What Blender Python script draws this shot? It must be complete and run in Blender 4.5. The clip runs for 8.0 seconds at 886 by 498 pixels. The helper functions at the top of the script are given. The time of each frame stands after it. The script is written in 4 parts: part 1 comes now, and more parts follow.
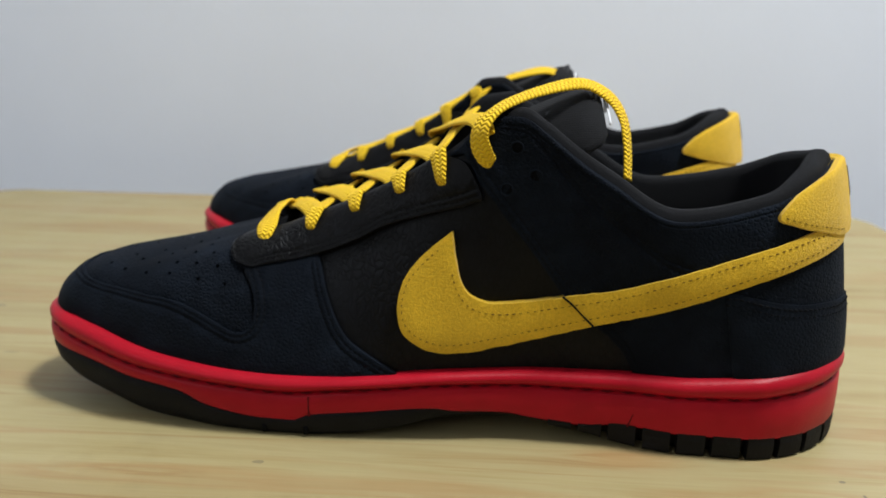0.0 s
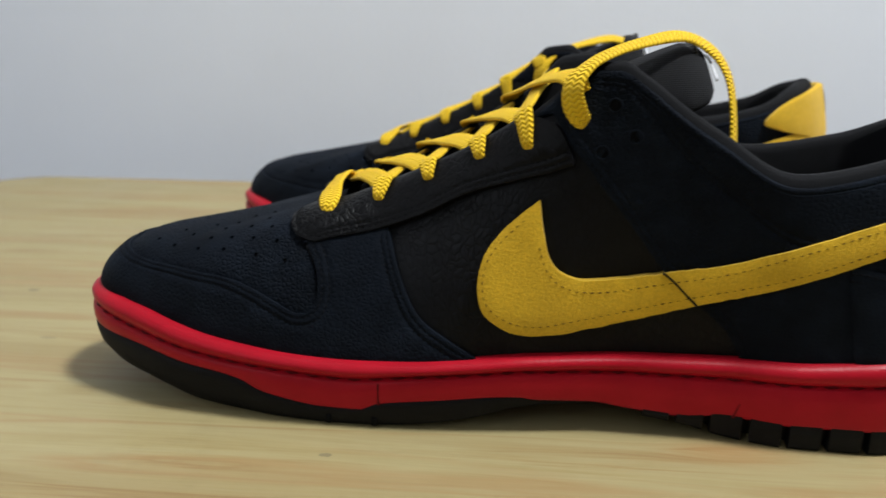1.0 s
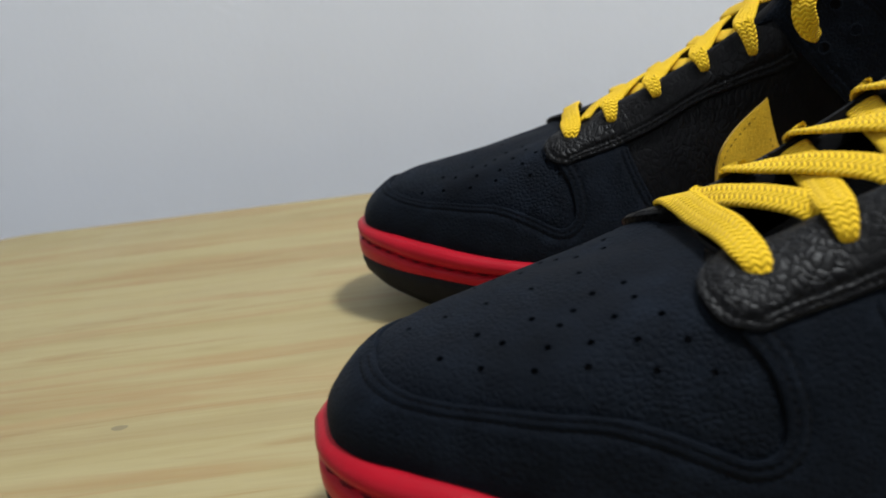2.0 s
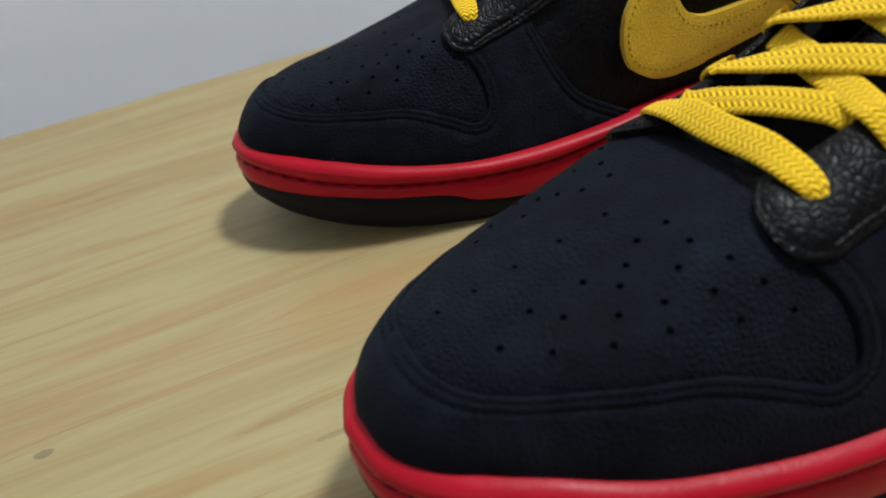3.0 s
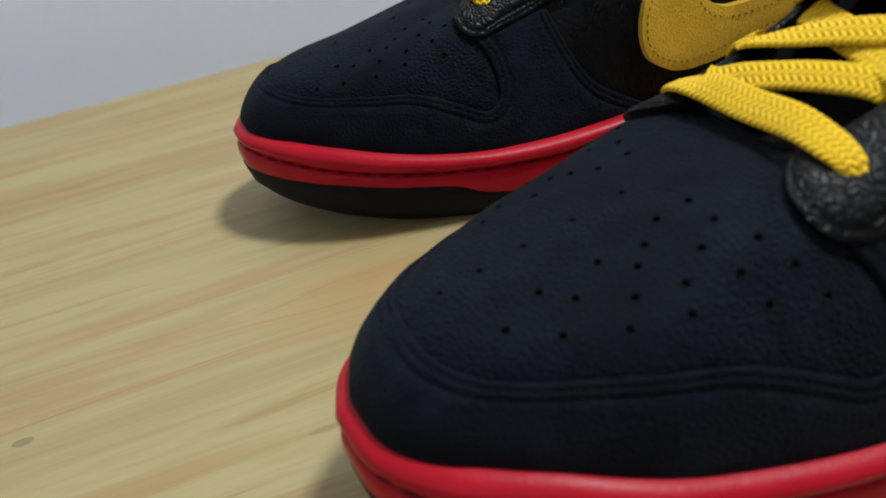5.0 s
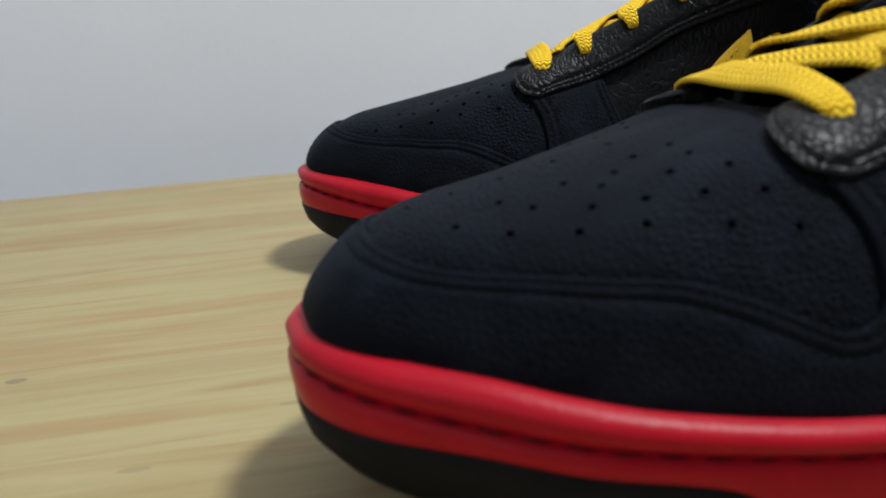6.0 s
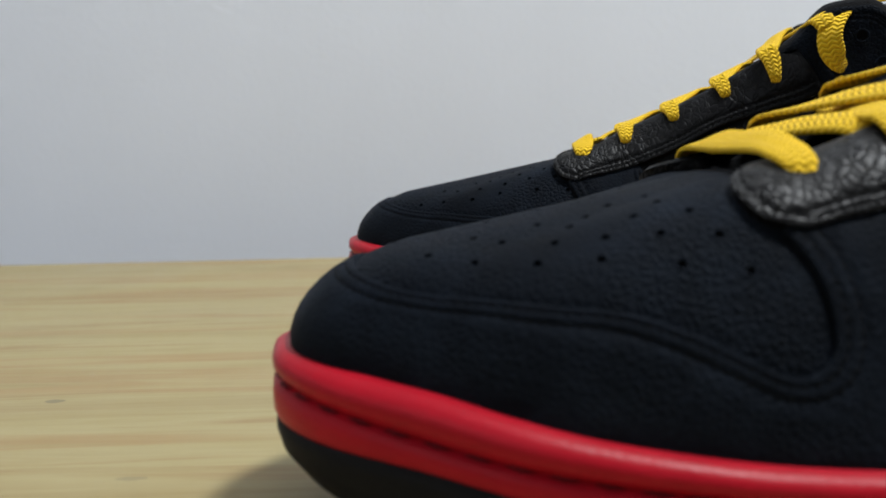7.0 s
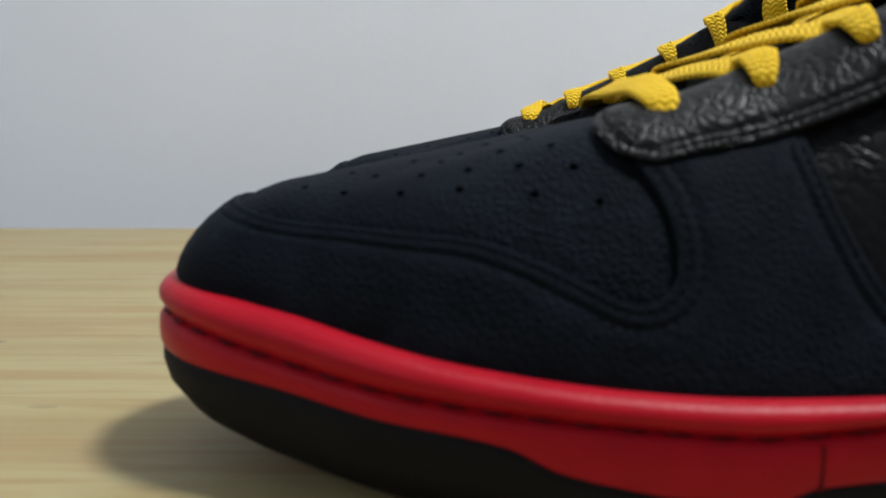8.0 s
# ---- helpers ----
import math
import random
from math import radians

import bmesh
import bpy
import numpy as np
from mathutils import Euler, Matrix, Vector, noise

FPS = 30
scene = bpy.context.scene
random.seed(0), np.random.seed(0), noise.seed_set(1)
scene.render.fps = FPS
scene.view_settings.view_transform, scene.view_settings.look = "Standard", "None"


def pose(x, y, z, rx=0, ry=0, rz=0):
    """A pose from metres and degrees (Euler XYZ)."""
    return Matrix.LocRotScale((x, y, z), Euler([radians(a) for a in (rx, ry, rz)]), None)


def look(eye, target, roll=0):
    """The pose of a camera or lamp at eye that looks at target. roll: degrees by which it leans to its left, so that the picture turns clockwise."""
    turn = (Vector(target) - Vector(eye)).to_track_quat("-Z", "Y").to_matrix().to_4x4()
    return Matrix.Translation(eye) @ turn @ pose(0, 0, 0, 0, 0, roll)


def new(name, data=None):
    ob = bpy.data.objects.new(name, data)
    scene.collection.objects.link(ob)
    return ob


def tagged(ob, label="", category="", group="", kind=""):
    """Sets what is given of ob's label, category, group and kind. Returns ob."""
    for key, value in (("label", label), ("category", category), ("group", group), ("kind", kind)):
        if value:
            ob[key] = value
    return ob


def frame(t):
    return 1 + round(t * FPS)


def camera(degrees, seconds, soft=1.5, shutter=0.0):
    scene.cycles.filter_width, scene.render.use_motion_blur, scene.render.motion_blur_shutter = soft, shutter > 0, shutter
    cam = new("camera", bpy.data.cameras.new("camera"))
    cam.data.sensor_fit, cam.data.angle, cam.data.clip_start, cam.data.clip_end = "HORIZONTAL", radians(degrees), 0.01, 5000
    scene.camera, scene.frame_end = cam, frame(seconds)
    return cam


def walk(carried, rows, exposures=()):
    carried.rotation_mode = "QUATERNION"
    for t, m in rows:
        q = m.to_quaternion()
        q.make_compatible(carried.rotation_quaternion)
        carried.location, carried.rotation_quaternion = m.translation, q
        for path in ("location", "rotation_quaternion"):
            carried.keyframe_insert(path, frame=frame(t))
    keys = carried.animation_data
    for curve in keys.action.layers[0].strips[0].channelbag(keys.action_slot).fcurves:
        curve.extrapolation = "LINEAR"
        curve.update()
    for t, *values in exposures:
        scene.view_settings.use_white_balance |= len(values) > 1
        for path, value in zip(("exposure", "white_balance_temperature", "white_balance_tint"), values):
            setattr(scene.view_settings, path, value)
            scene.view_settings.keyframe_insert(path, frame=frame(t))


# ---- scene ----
cam = camera(56.6, 8.0, shutter=0.2)
PATH = [
    (0, (0.036, 0.006, 0.145), (-0.128, 1.926, -0.392), 0.6),
    (0.5, (0.033, 0.008, 0.14), (-0.134, 1.927, -0.395), 0.5),
    (1, (0.012, 0.028, 0.129), (-0.187, 1.944, -0.41), 0.3),
    (1.5, (-0.05, 0.083, 0.117), (-0.25, 1.999, -0.421), -1.9),
    (1.7, (-0.08, 0.11, 0.12), (-0.213, 2.031, -0.423), -3.6),
    (2.8, (-0.154, 0.185, 0.15), (0.223, 1.865, -0.866), -12.0),
    (3, (-0.155, 0.186, 0.153), (0.279, 1.818, -0.92), -11.4),
    (3.5, (-0.162, 0.19, 0.149), (0.328, 1.714, -1.049), -10.4),
    (4, (-0.161, 0.193, 0.154), (0.303, 1.671, -1.11), -11.8),
    (4.5, (-0.162, 0.196, 0.155), (0.321, 1.702, -1.068), -12.3),
    (4.7, (-0.159, 0.196, 0.152), (0.294, 1.756, -1.014), -12.3),
    (5.8, (-0.143, 0.169, 0.096), (0.184, 2.039, -0.534), -4.6),
    (6, (-0.139, 0.167, 0.088), (0.13, 2.07, -0.465), -4.1),
    (6.5, (-0.13, 0.159, 0.077), (-0.007, 2.122, -0.283), -2.1),
    (7, (-0.119, 0.153, 0.074), (-0.067, 2.135, -0.194), -1.1),
    (7.5, (-0.102, 0.15, 0.07), (-0.108, 2.128, -0.223), -0.2),
    (8, (-0.092, 0.147, 0.064), (-0.094, 2.126, -0.227), 0.1),
]
walk(cam, [(t, look(eye, target, roll)) for t, eye, target, roll in PATH], [(0, 0.04), (1.5, 0.02), (2.8, -0.12), (4.7, -0.12), (6, -0.02), (8, -0.04)])

cam.data.dof.use_dof, cam.data.dof.focus_distance, cam.data.dof.aperture_fstop = True, 0.24, 15.0

from mathutils.geometry import delaunay_2d_cdt

# ---- light: a bright room with a ceiling lamp, off to the heel side ----
world = bpy.data.worlds.new("room_air")
scene.world = world
world.use_nodes = True
world.node_tree.nodes["Background"].inputs[0].default_value = (0.80, 0.86, 1.0, 1)
world.node_tree.nodes["Background"].inputs[1].default_value = 0.15


def area_lamp(name, eye, target, size, power, colour):
    data = bpy.data.lights.new(name, "AREA")
    data.shape, data.size, data.energy, data.color = "DISK", size, power, colour
    ob = new(name, data)
    ob.matrix_world = look(eye, target)
    return ob


area_lamp("ceiling_lamp_light", (0.62, 0.22, 1.66), (0.0, 0.40, 0.0), 0.30, 35.5, (0.945, 0.98, 1.0))
# added fill from the front left, with no source in the room
area_lamp("front_fill_light", (-0.9, -0.95, 0.9), (0.0, 0.4, 0.1), 0.9, 3, (0.86, 0.93, 1.0))


# ---- materials ----
class Nodes:
    """A small builder for node materials."""

    def __init__(self, name):
        self.mat = bpy.data.materials.new(name)
        self.mat.use_nodes = True
        self.tree = self.mat.node_tree
        self.bsdf = self.tree.nodes["Principled BSDF"]

    def node(self, kind, settings=None, **inputs):
        n = self.tree.nodes.new(kind)
        for key, value in (settings or {}).items():
            setattr(n, key, value)
        for key, value in inputs.items():
            self.put(n, key.replace("_", " "), value)
        return n

    def put(self, n, key, value):
        slot = n.inputs[int(key[1:])] if key[0] == "i" and key[1:].isdigit() else n.inputs[key]
        if isinstance(value, bpy.types.NodeSocket):
            self.tree.links.new(value, slot)
        else:
            slot.default_value = value

    def coords(self, scale=(1, 1, 1), which="Object", turn=(0, 0, 0)):
        tc = self.node("ShaderNodeTexCoord")
        m = self.node("ShaderNodeMapping", Scale=scale, Rotation=turn)
        self.tree.links.new(tc.outputs[which], m.inputs["Vector"])
        return m.outputs[0]

    def noise(self, vec, scale, detail=4.0, rough=0.55, distortion=0.0):
        return self.node("ShaderNodeTexNoise", Vector=vec, Scale=scale, Detail=detail, Roughness=rough, Distortion=distortion).outputs["Fac"]

    def voronoi(self, vec, scale, feature="F1", out="Distance"):
        return self.node("ShaderNodeTexVoronoi", {"feature": feature}, Vector=vec, Scale=scale).outputs[out]

    def ramp(self, fac, stops):
        n = self.node("ShaderNodeValToRGB", Fac=fac)
        e = n.color_ramp.elements
        while len(e) < len(stops):
            e.new(0.5)
        for el, (pos, col) in zip(e, stops):
            el.position = pos
            el.color = (*col, 1) if len(col) == 3 else col
        return n.outputs[0]

    def math(self, op, a, b=0.0, c=0.0):
        return self.node("ShaderNodeMath", {"operation": op}, i0=a, i1=b, i2=c).outputs[0]

    def mix(self, fac, a, b, mode="MIX"):
        n = self.node("ShaderNodeMixRGB", {"blend_type": mode}, Fac=fac, Color1=a, Color2=b)
        return n.outputs[0]

    def bump(self, height, distance, strength=1.0, normal=None):
        n = self.node("ShaderNodeBump", Height=height, Distance=distance, Strength=strength)
        if normal is not None:
            self.put(n, "Normal", normal)
        return n.outputs[0]

    def done(self, **inputs):
        for key, value in inputs.items():
            self.put(self.bsdf, key.replace("_", " "), value)
        return self.mat


def grey(v):
    return (v, v, v)


def nubuck(name, base, tumbled):
    n = Nodes(name)
    c = n.coords()
    cloud = n.math("ADD", n.math("MULTIPLY", n.noise(c, 24, 5, 0.65), 0.6), n.math("MULTIPLY", n.noise(c, 110, 4, 0.6), 0.4))
    fine = n.noise(c, 1500, 3)
    col = n.ramp(cloud, [(0.34, [0.50 * x for x in base]), (0.5, [0.92 * x for x in base]), (0.66, [1.7 * x for x in base])])
    col = n.mix(0.35, col, n.ramp(fine, [(0.3, grey(0.25)), (0.7, grey(1.0))]), "MULTIPLY")
    cells = n.voronoi(c, 640, "DISTANCE_TO_EDGE")
    cells = n.math("MINIMUM", cells, 0.3)
    worn = n.ramp(n.noise(c, 22, 2), [(0.34, grey(0.25)), (0.58, grey(1.0))])
    h = n.math("MULTIPLY", n.math("MULTIPLY", cells, worn), tumbled)
    h = n.math("ADD", h, n.math("MULTIPLY", fine, 0.12))
    return n.done(Base_Color=col, Roughness=n.ramp(cloud, [(0.3, grey(0.62)), (0.7, grey(0.8))]), Normal=n.bump(h, 0.0006, 0.75), Specular_IOR_Level=0.045, Sheen_Weight=0.017, Sheen_Roughness=0.45, Sheen_Tint=(0.7, 0.82, 1.0, 1.0))


def leather(name, base, fold=0.5):
    """Glossy tumbled leather: soft pebbles parted by fine creases that run up the shoe."""
    n = Nodes(name)
    c = n.coords((1, 1, fold))
    warp = n.node("ShaderNodeMixRGB", {"blend_type": "ADD"}, Fac=0.005, Color1=c, Color2=n.node("ShaderNodeTexNoise", Vector=c, Scale=140.0).outputs["Color"]).outputs[0]
    edge = n.voronoi(warp, 520, "DISTANCE_TO_EDGE")
    pebble = n.ramp(edge, [(0.0, grey(0.0)), (0.12, grey(0.6)), (0.35, grey(1.0))])
    worn = n.ramp(n.noise(c, 45, 3), [(0.35, grey(0.2)), (0.65, grey(1.0))])
    h = n.math("ADD", n.math("MULTIPLY", n.math("MULTIPLY", pebble, worn), 0.7), n.math("MULTIPLY", n.noise(c, 260, 2, 0.5, 0.6), 0.6))
    col = n.ramp(pebble, [(0.0, [0.5 * x for x in base]), (1.0, [1.15 * x for x in base])])
    rough = n.ramp(n.noise(c, 120, 4), [(0.3, grey(0.36)), (0.7, grey(0.5))])
    return n.done(Base_Color=col, Roughness=rough, Normal=n.bump(h, 0.00042, 0.8), Specular_IOR_Level=0.14)


def suede(name, base):
    n = Nodes(name)
    c = n.coords()
    nap = n.noise(c, 1150, 4, 0.7)
    patch = n.noise(c, 60, 4, 0.6)
    col = n.ramp(patch, [(0.3, [0.88 * x for x in base]), (0.7, [1.08 * x for x in base])])
    col = n.mix(0.45, col, n.ramp(nap, [(0.3, grey(0.5)), (0.62, grey(1.0))]), "MULTIPLY")
    return n.done(Base_Color=col, Roughness=0.9, Normal=n.bump(nap, 0.0006, 0.9), Sheen_Weight=0.15, Specular_IOR_Level=0.15)


def rubber(name, base, rough, grain, gloss):
    n = Nodes(name)
    c = n.coords()
    cloud = n.noise(c, 70, 4)
    col = n.ramp(cloud, [(0.3, [0.9 * x for x in base]), (0.7, [1.08 * x for x in base])])
    smear = n.noise(c, 28, 5, 0.7)
    return n.done(Base_Color=col, Roughness=n.ramp(smear, [(0.3, grey(rough - 0.07)), (0.7, grey(rough + 0.1))]), Normal=n.bump(n.noise(c, 900, 2), grain, 0.6), Specular_IOR_Level=gloss)


def fabric(name, base, scale, rough=0.85):
    n = Nodes(name)
    c = n.coords()
    weave = n.math("MULTIPLY", n.node("ShaderNodeTexWave", {"bands_direction": "X"}, Vector=c, Scale=scale).outputs["Fac"], n.node("ShaderNodeTexWave", {"bands_direction": "Z"}, Vector=c, Scale=scale).outputs["Fac"])
    col = n.ramp(weave, [(0.1, [0.6 * x for x in base]), (0.8, [1.4 * x for x in base])])
    return n.done(Base_Color=col, Roughness=rough, Normal=n.bump(weave, 0.0003, 0.7), Specular_IOR_Level=0.2)


def braid(name, base):
    """Flat woven lace: a herringbone of small bars along the length."""
    n = Nodes(name)
    tc = n.node("ShaderNodeTexCoord")
    xyz = n.node("ShaderNodeSeparateXYZ", Vector=tc.outputs["UV"])
    along, across = xyz.outputs[0], xyz.outputs[1]
    ribs = n.math("MULTIPLY", across, 5.0)
    tri = n.math("PINGPONG", ribs, 1.0)
    slant = n.math("ADD", n.math("MULTIPLY", along, 640.0), n.math("MULTIPLY", tri, 0.62))
    bars = n.math("SINE", n.math("MULTIPLY", slant, 6.2832))
    rows = n.math("ABSOLUTE", n.math("SINE", n.math("MULTIPLY", ribs, 3.1416)))
    rows = n.math("MULTIPLY_ADD", rows, 0.22, 0.78)
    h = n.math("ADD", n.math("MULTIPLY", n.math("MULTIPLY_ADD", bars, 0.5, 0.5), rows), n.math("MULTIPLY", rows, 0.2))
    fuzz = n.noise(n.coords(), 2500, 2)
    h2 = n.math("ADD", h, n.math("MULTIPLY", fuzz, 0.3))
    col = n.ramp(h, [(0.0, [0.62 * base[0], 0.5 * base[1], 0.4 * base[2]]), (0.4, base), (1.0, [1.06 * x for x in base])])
    return n.done(Base_Color=col, Roughness=0.8, Normal=n.bump(h2, 0.0008, 0.85), Sheen_Weight=0.05, Specular_IOR_Level=0.2)


def pine(name):
    n = Nodes(name)
    c = n.coords((1.0, 1.0, 1.0))
    # two knots pull the grain round them
    xyz = n.node("ShaderNodeSeparateXYZ", Vector=c)
    bend = None
    near_all = None
    for kx, ky, reach in ((-0.119, 0.412, 0.022), (0.0775, 0.2645, 0.012)):
        dx = n.math("SUBTRACT", xyz.outputs[0], kx)
        dy = n.math("SUBTRACT", xyz.outputs[1], ky)
        d2 = n.math("ADD", n.math("MULTIPLY", n.math("MULTIPLY", dx, dx), 0.16), n.math("MULTIPLY", dy, dy))
        g = n.math("POWER", 2.718, n.math("MULTIPLY", d2, -1.0 / (reach * reach * 0.35)))
        near_all = g if near_all is None else n.math("ADD", near_all, g)
        push = n.math("MULTIPLY", n.math("MULTIPLY", g, n.math("SIGN", dy)), reach * 0.45)
        bend = push if bend is None else n.math("ADD", bend, push)
    y2 = n.math("SUBTRACT", xyz.outputs[1], bend)
    vec = n.node("ShaderNodeCombineXYZ", X=n.math("MULTIPLY", xyz.outputs[0], 0.055), Y=y2, Z=0.0).outputs[0]
    wide = n.noise(vec, 26, 4, 0.55, 0.6)
    rings = n.noise(vec, 95, 5, 0.6, 0.9)
    fibre_vec = n.node("ShaderNodeCombineXYZ", X=n.math("MULTIPLY", xyz.outputs[0], 0.03), Y=xyz.outputs[1], Z=0.0).outputs[0]
    fibre = n.noise(fibre_vec, 900, 3, 0.7)
    col = n.ramp(rings, [(0.28, (0.300, 0.222, 0.092)), (0.40, (0.345, 0.277, 0.125)), (0.52, (0.370, 0.305, 0.148)), (0.60, (0.345, 0.270, 0.122)), (0.66, (0.305, 0.208, 0.088)), (0.72, (0.345, 0.277, 0.128))])
    streak = n.noise(vec, 52, 3, 0.5, 0.4)
    col = n.mix(n.ramp(streak, [(0.54, grey(0.0)), (0.60, grey(0.62)), (0.63, grey(0.12)), (0.70, grey(0.45)), (0.80, grey(0.0))]), col, (0.330, 0.205, 0.085, 1))
    tone = n.ramp(wide, [(0.3, (0.86, 0.80, 0.74)), (0.5, (1, 1, 1)), (0.7, (1.0, 1.0, 0.98))])
    col = n.mix(1.0, col, tone, "MULTIPLY")
    col = n.mix(0.22, col, n.ramp(fibre, [(0.3, grey(0.62)), (0.7, grey(1.0))]), "MULTIPLY")
    col = n.mix(n.math("MINIMUM", n.math("MULTIPLY", near_all, 0.55), 0.55), col, (0.36, 0.19, 0.07, 1))
    for sx, sy, rx, ry, deep in ((-0.227, 0.388, 0.0036, 0.0020, 0.5), (-0.047, 0.249, 0.0026, 0.0013, 0.5), (0.151, 0.247, 0.0007, 0.0024, 0.7), (0.147, 0.2565, 0.0012, 0.0010, 0.7), (0.139, 0.2415, 0.0012, 0.0010, 0.7), (-0.150, 0.352, 0.006, 0.0012, 0.3), (-0.185, 0.330, 0.004, 0.0014, 0.3)):
        ex = n.math("MULTIPLY", n.math("SUBTRACT", xyz.outputs[0], sx), 1 / rx)
        ey = n.math("MULTIPLY", n.math("SUBTRACT", xyz.outputs[1], sy), 1 / ry)
        d2 = n.math("ADD", n.math("MULTIPLY", ex, ex), n.math("MULTIPLY", ey, ey))
        d2 = n.math("ADD", d2, n.math("MULTIPLY", n.noise(n.coords(), 420, 3), 1.2))
        spot = n.math("MULTIPLY", n.math("LESS_THAN", d2, 1.3), deep)
        col = n.mix(spot, col, (0.10, 0.085, 0.06, 1))
    dirt = n.ramp(n.noise(n.coords(), 9, 6, 0.7), [(0.62, grey(1.0)), (0.78, grey(0.86))])
    col = n.mix(1.0, col, dirt, "MULTIPLY")
    rough = n.ramp(n.noise(n.coords(), 14, 4), [(0.3, grey(0.42)), (0.7, grey(0.56))])
    return n.done(Base_Color=col, Roughness=rough, Normal=n.bump(n.math("ADD", n.math("MULTIPLY", fibre, 0.5), rings), 0.0004, 0.35), Specular_IOR_Level=0.4)


def plaster(name, base):
    n = Nodes(name)
    c = n.coords()
    cloud = n.noise(c, 1.6, 5, 0.6)
    col = n.ramp(cloud, [(0.3, [0.95 * x for x in base]), (0.7, [1.03 * x for x in base])])
    return n.done(Base_Color=col, Roughness=0.85, Normal=n.bump(n.noise(c, 160, 4), 0.0008, 0.3))


def plain(name, base, rough=0.6):
    n = Nodes(name)
    c = n.coords()
    v = n.noise(c, 300, 3)
    return n.done(Base_Color=n.ramp(v, [(0.3, [0.85 * x for x in base]), (0.7, [1.12 * x for x in base])]), Roughness=rough, Normal=n.bump(v, 0.0002, 0.4), Specular_IOR_Level=0.12)


NAVY = nubuck("navy_black_nubuck", (0.0060, 0.0085, 0.0132), 1.7)
NAVY_SMOOTH = nubuck("smooth_navy_black_nubuck", (0.0064, 0.0091, 0.0142), 1.0)
LEATHER = leather("tumbled_black_leather", (0.0028, 0.0030, 0.0040))
YELLOW_SUEDE = suede("yellow_suede", (0.76, 0.46, 0.024))
RED = rubber("red_rubber", (0.385, 0.0065, 0.017), 0.36, 0.00015, 0.14)
BLACK_RUBBER = rubber("black_rubber", (0.0045, 0.0046, 0.0056), 0.62, 0.0003, 0.16)
EYESTAY = leather("glossy_black_leather", (0.0022, 0.0021, 0.0025))
LINING = fabric("black_lining", (0.0045, 0.0047, 0.006), 900)
MESH = fabric("black_mesh", (0.006, 0.006, 0.007), 600)
LACE = braid("yellow_lace", (0.86, 0.545, 0.014))
THREAD_BLACK = plain("black_thread", (0.0022, 0.0024, 0.0030), 0.8)
HOLE = plain("hole_shade", (0.0008, 0.0008, 0.0010), 0.95)
THREAD_OCHRE = plain("ochre_thread", (0.17, 0.092, 0.010), 0.7)
THREAD_RED = plain("dark_red_thread", (0.11, 0.003, 0.007), 0.6)
WHITE = plain("white_ribbon", (0.72, 0.72, 0.73), 0.6)
PINE = pine("pine_board")
WALL = plaster("white_wall_paint", (0.80, 0.82, 0.86))
# dark grey for the wall behind the camera, assumed, to cut its bounced light
WALL_UNSEEN = plaster("unseen_wall_dim_grey", (0.22, 0.22, 0.23))
FLOOR = plaster("grey_floor_tile", (0.30, 0.29, 0.28))


# ---- mesh helpers ----
def part(name, bm, material, parent=None, label="", smooth=True):
    """Links a bmesh as one mesh object, under parent."""
    me = bpy.data.meshes.new(name)
    bm.to_mesh(me)
    bm.free()
    for m in material if isinstance(material, (list, tuple)) else [material]:
        me.materials.append(m)
    if smooth:
        me.polygons.foreach_set("use_smooth", [True] * len(me.polygons))
    ob = new(name, me)
    if parent is not None:
        ob.parent = parent
    if label:
        tagged(ob, label)
    return ob


def mesh_of(verts, faces, flip=False):
    bm = bmesh.new()
    vs = [bm.verts.new(v) for v in verts]
    for f in faces:
        f = list(dict.fromkeys(f))
        if len(f) > 2:
            try:
                bm.faces.new([vs[i] for i in (reversed(f) if flip else f)])
            except ValueError:
                pass
    return bm


def loft(rings, closed=True, caps=(False, False), flip=False):
    """Quads between rings of equally many points."""
    k = len(rings[0])
    verts = [tuple(p) for r in rings for p in r]
    faces = []
    for i in range(len(rings) - 1):
        for j in range(k if closed else k - 1):
            a, b = i * k + j, i * k + (j + 1) % k
            faces.append((a, b, b + k, a + k))
    if caps[0]:
        faces.append(tuple(reversed(range(k))))
    if caps[1]:
        faces.append(tuple((len(rings) - 1) * k + j for j in range(k)))
    return mesh_of(verts, faces, flip)


def box_bm(lo, hi, bevel=0.0, segments=2):
    bm = bmesh.new()
    bmesh.ops.create_cube(bm, size=1)
    for v in bm.verts:
        v.co = [a + (b - a) * (c + 0.5) for a, b, c in zip(lo, hi, v.co)]
    if bevel:
        bmesh.ops.bevel(bm, geom=bm.edges[:], offset=bevel, segments=segments, affect="EDGES", profile=0.7)
    return bm


def spline(points, n=8, closed=False):
    """Catmull-Rom through points, n steps a span."""
    p = np.array(points, float)
    k = len(p)
    out = []
    for i in range(k if closed else k - 1):
        if closed:
            a, b, c, d = p[(i - 1) % k], p[i], p[(i + 1) % k], p[(i + 2) % k]
        else:
            a, b, c, d = p[max(i - 1, 0)], p[i], p[i + 1], p[min(i + 2, k - 1)]
        for t in np.arange(n) / n:
            out.append(0.5 * (2 * b + (c - a) * t + (2 * a - 5 * b + 4 * c - d) * t * t + (3 * b - a - 3 * c + d) * t ** 3))
    if not closed:
        out.append(p[-1])
    return np.array(out)


def arc_even(points, step):
    """The same line with points an even step apart."""
    p = np.array(points, float)
    s = np.r_[0, np.cumsum(np.linalg.norm(np.diff(p, axis=0), axis=1))]
    n = max(2, int(round(s[-1] / step)) + 1)
    t = np.linspace(0, s[-1], n)
    return np.stack([np.interp(t, s, p[:, i]) for i in range(p.shape[1])], 1)


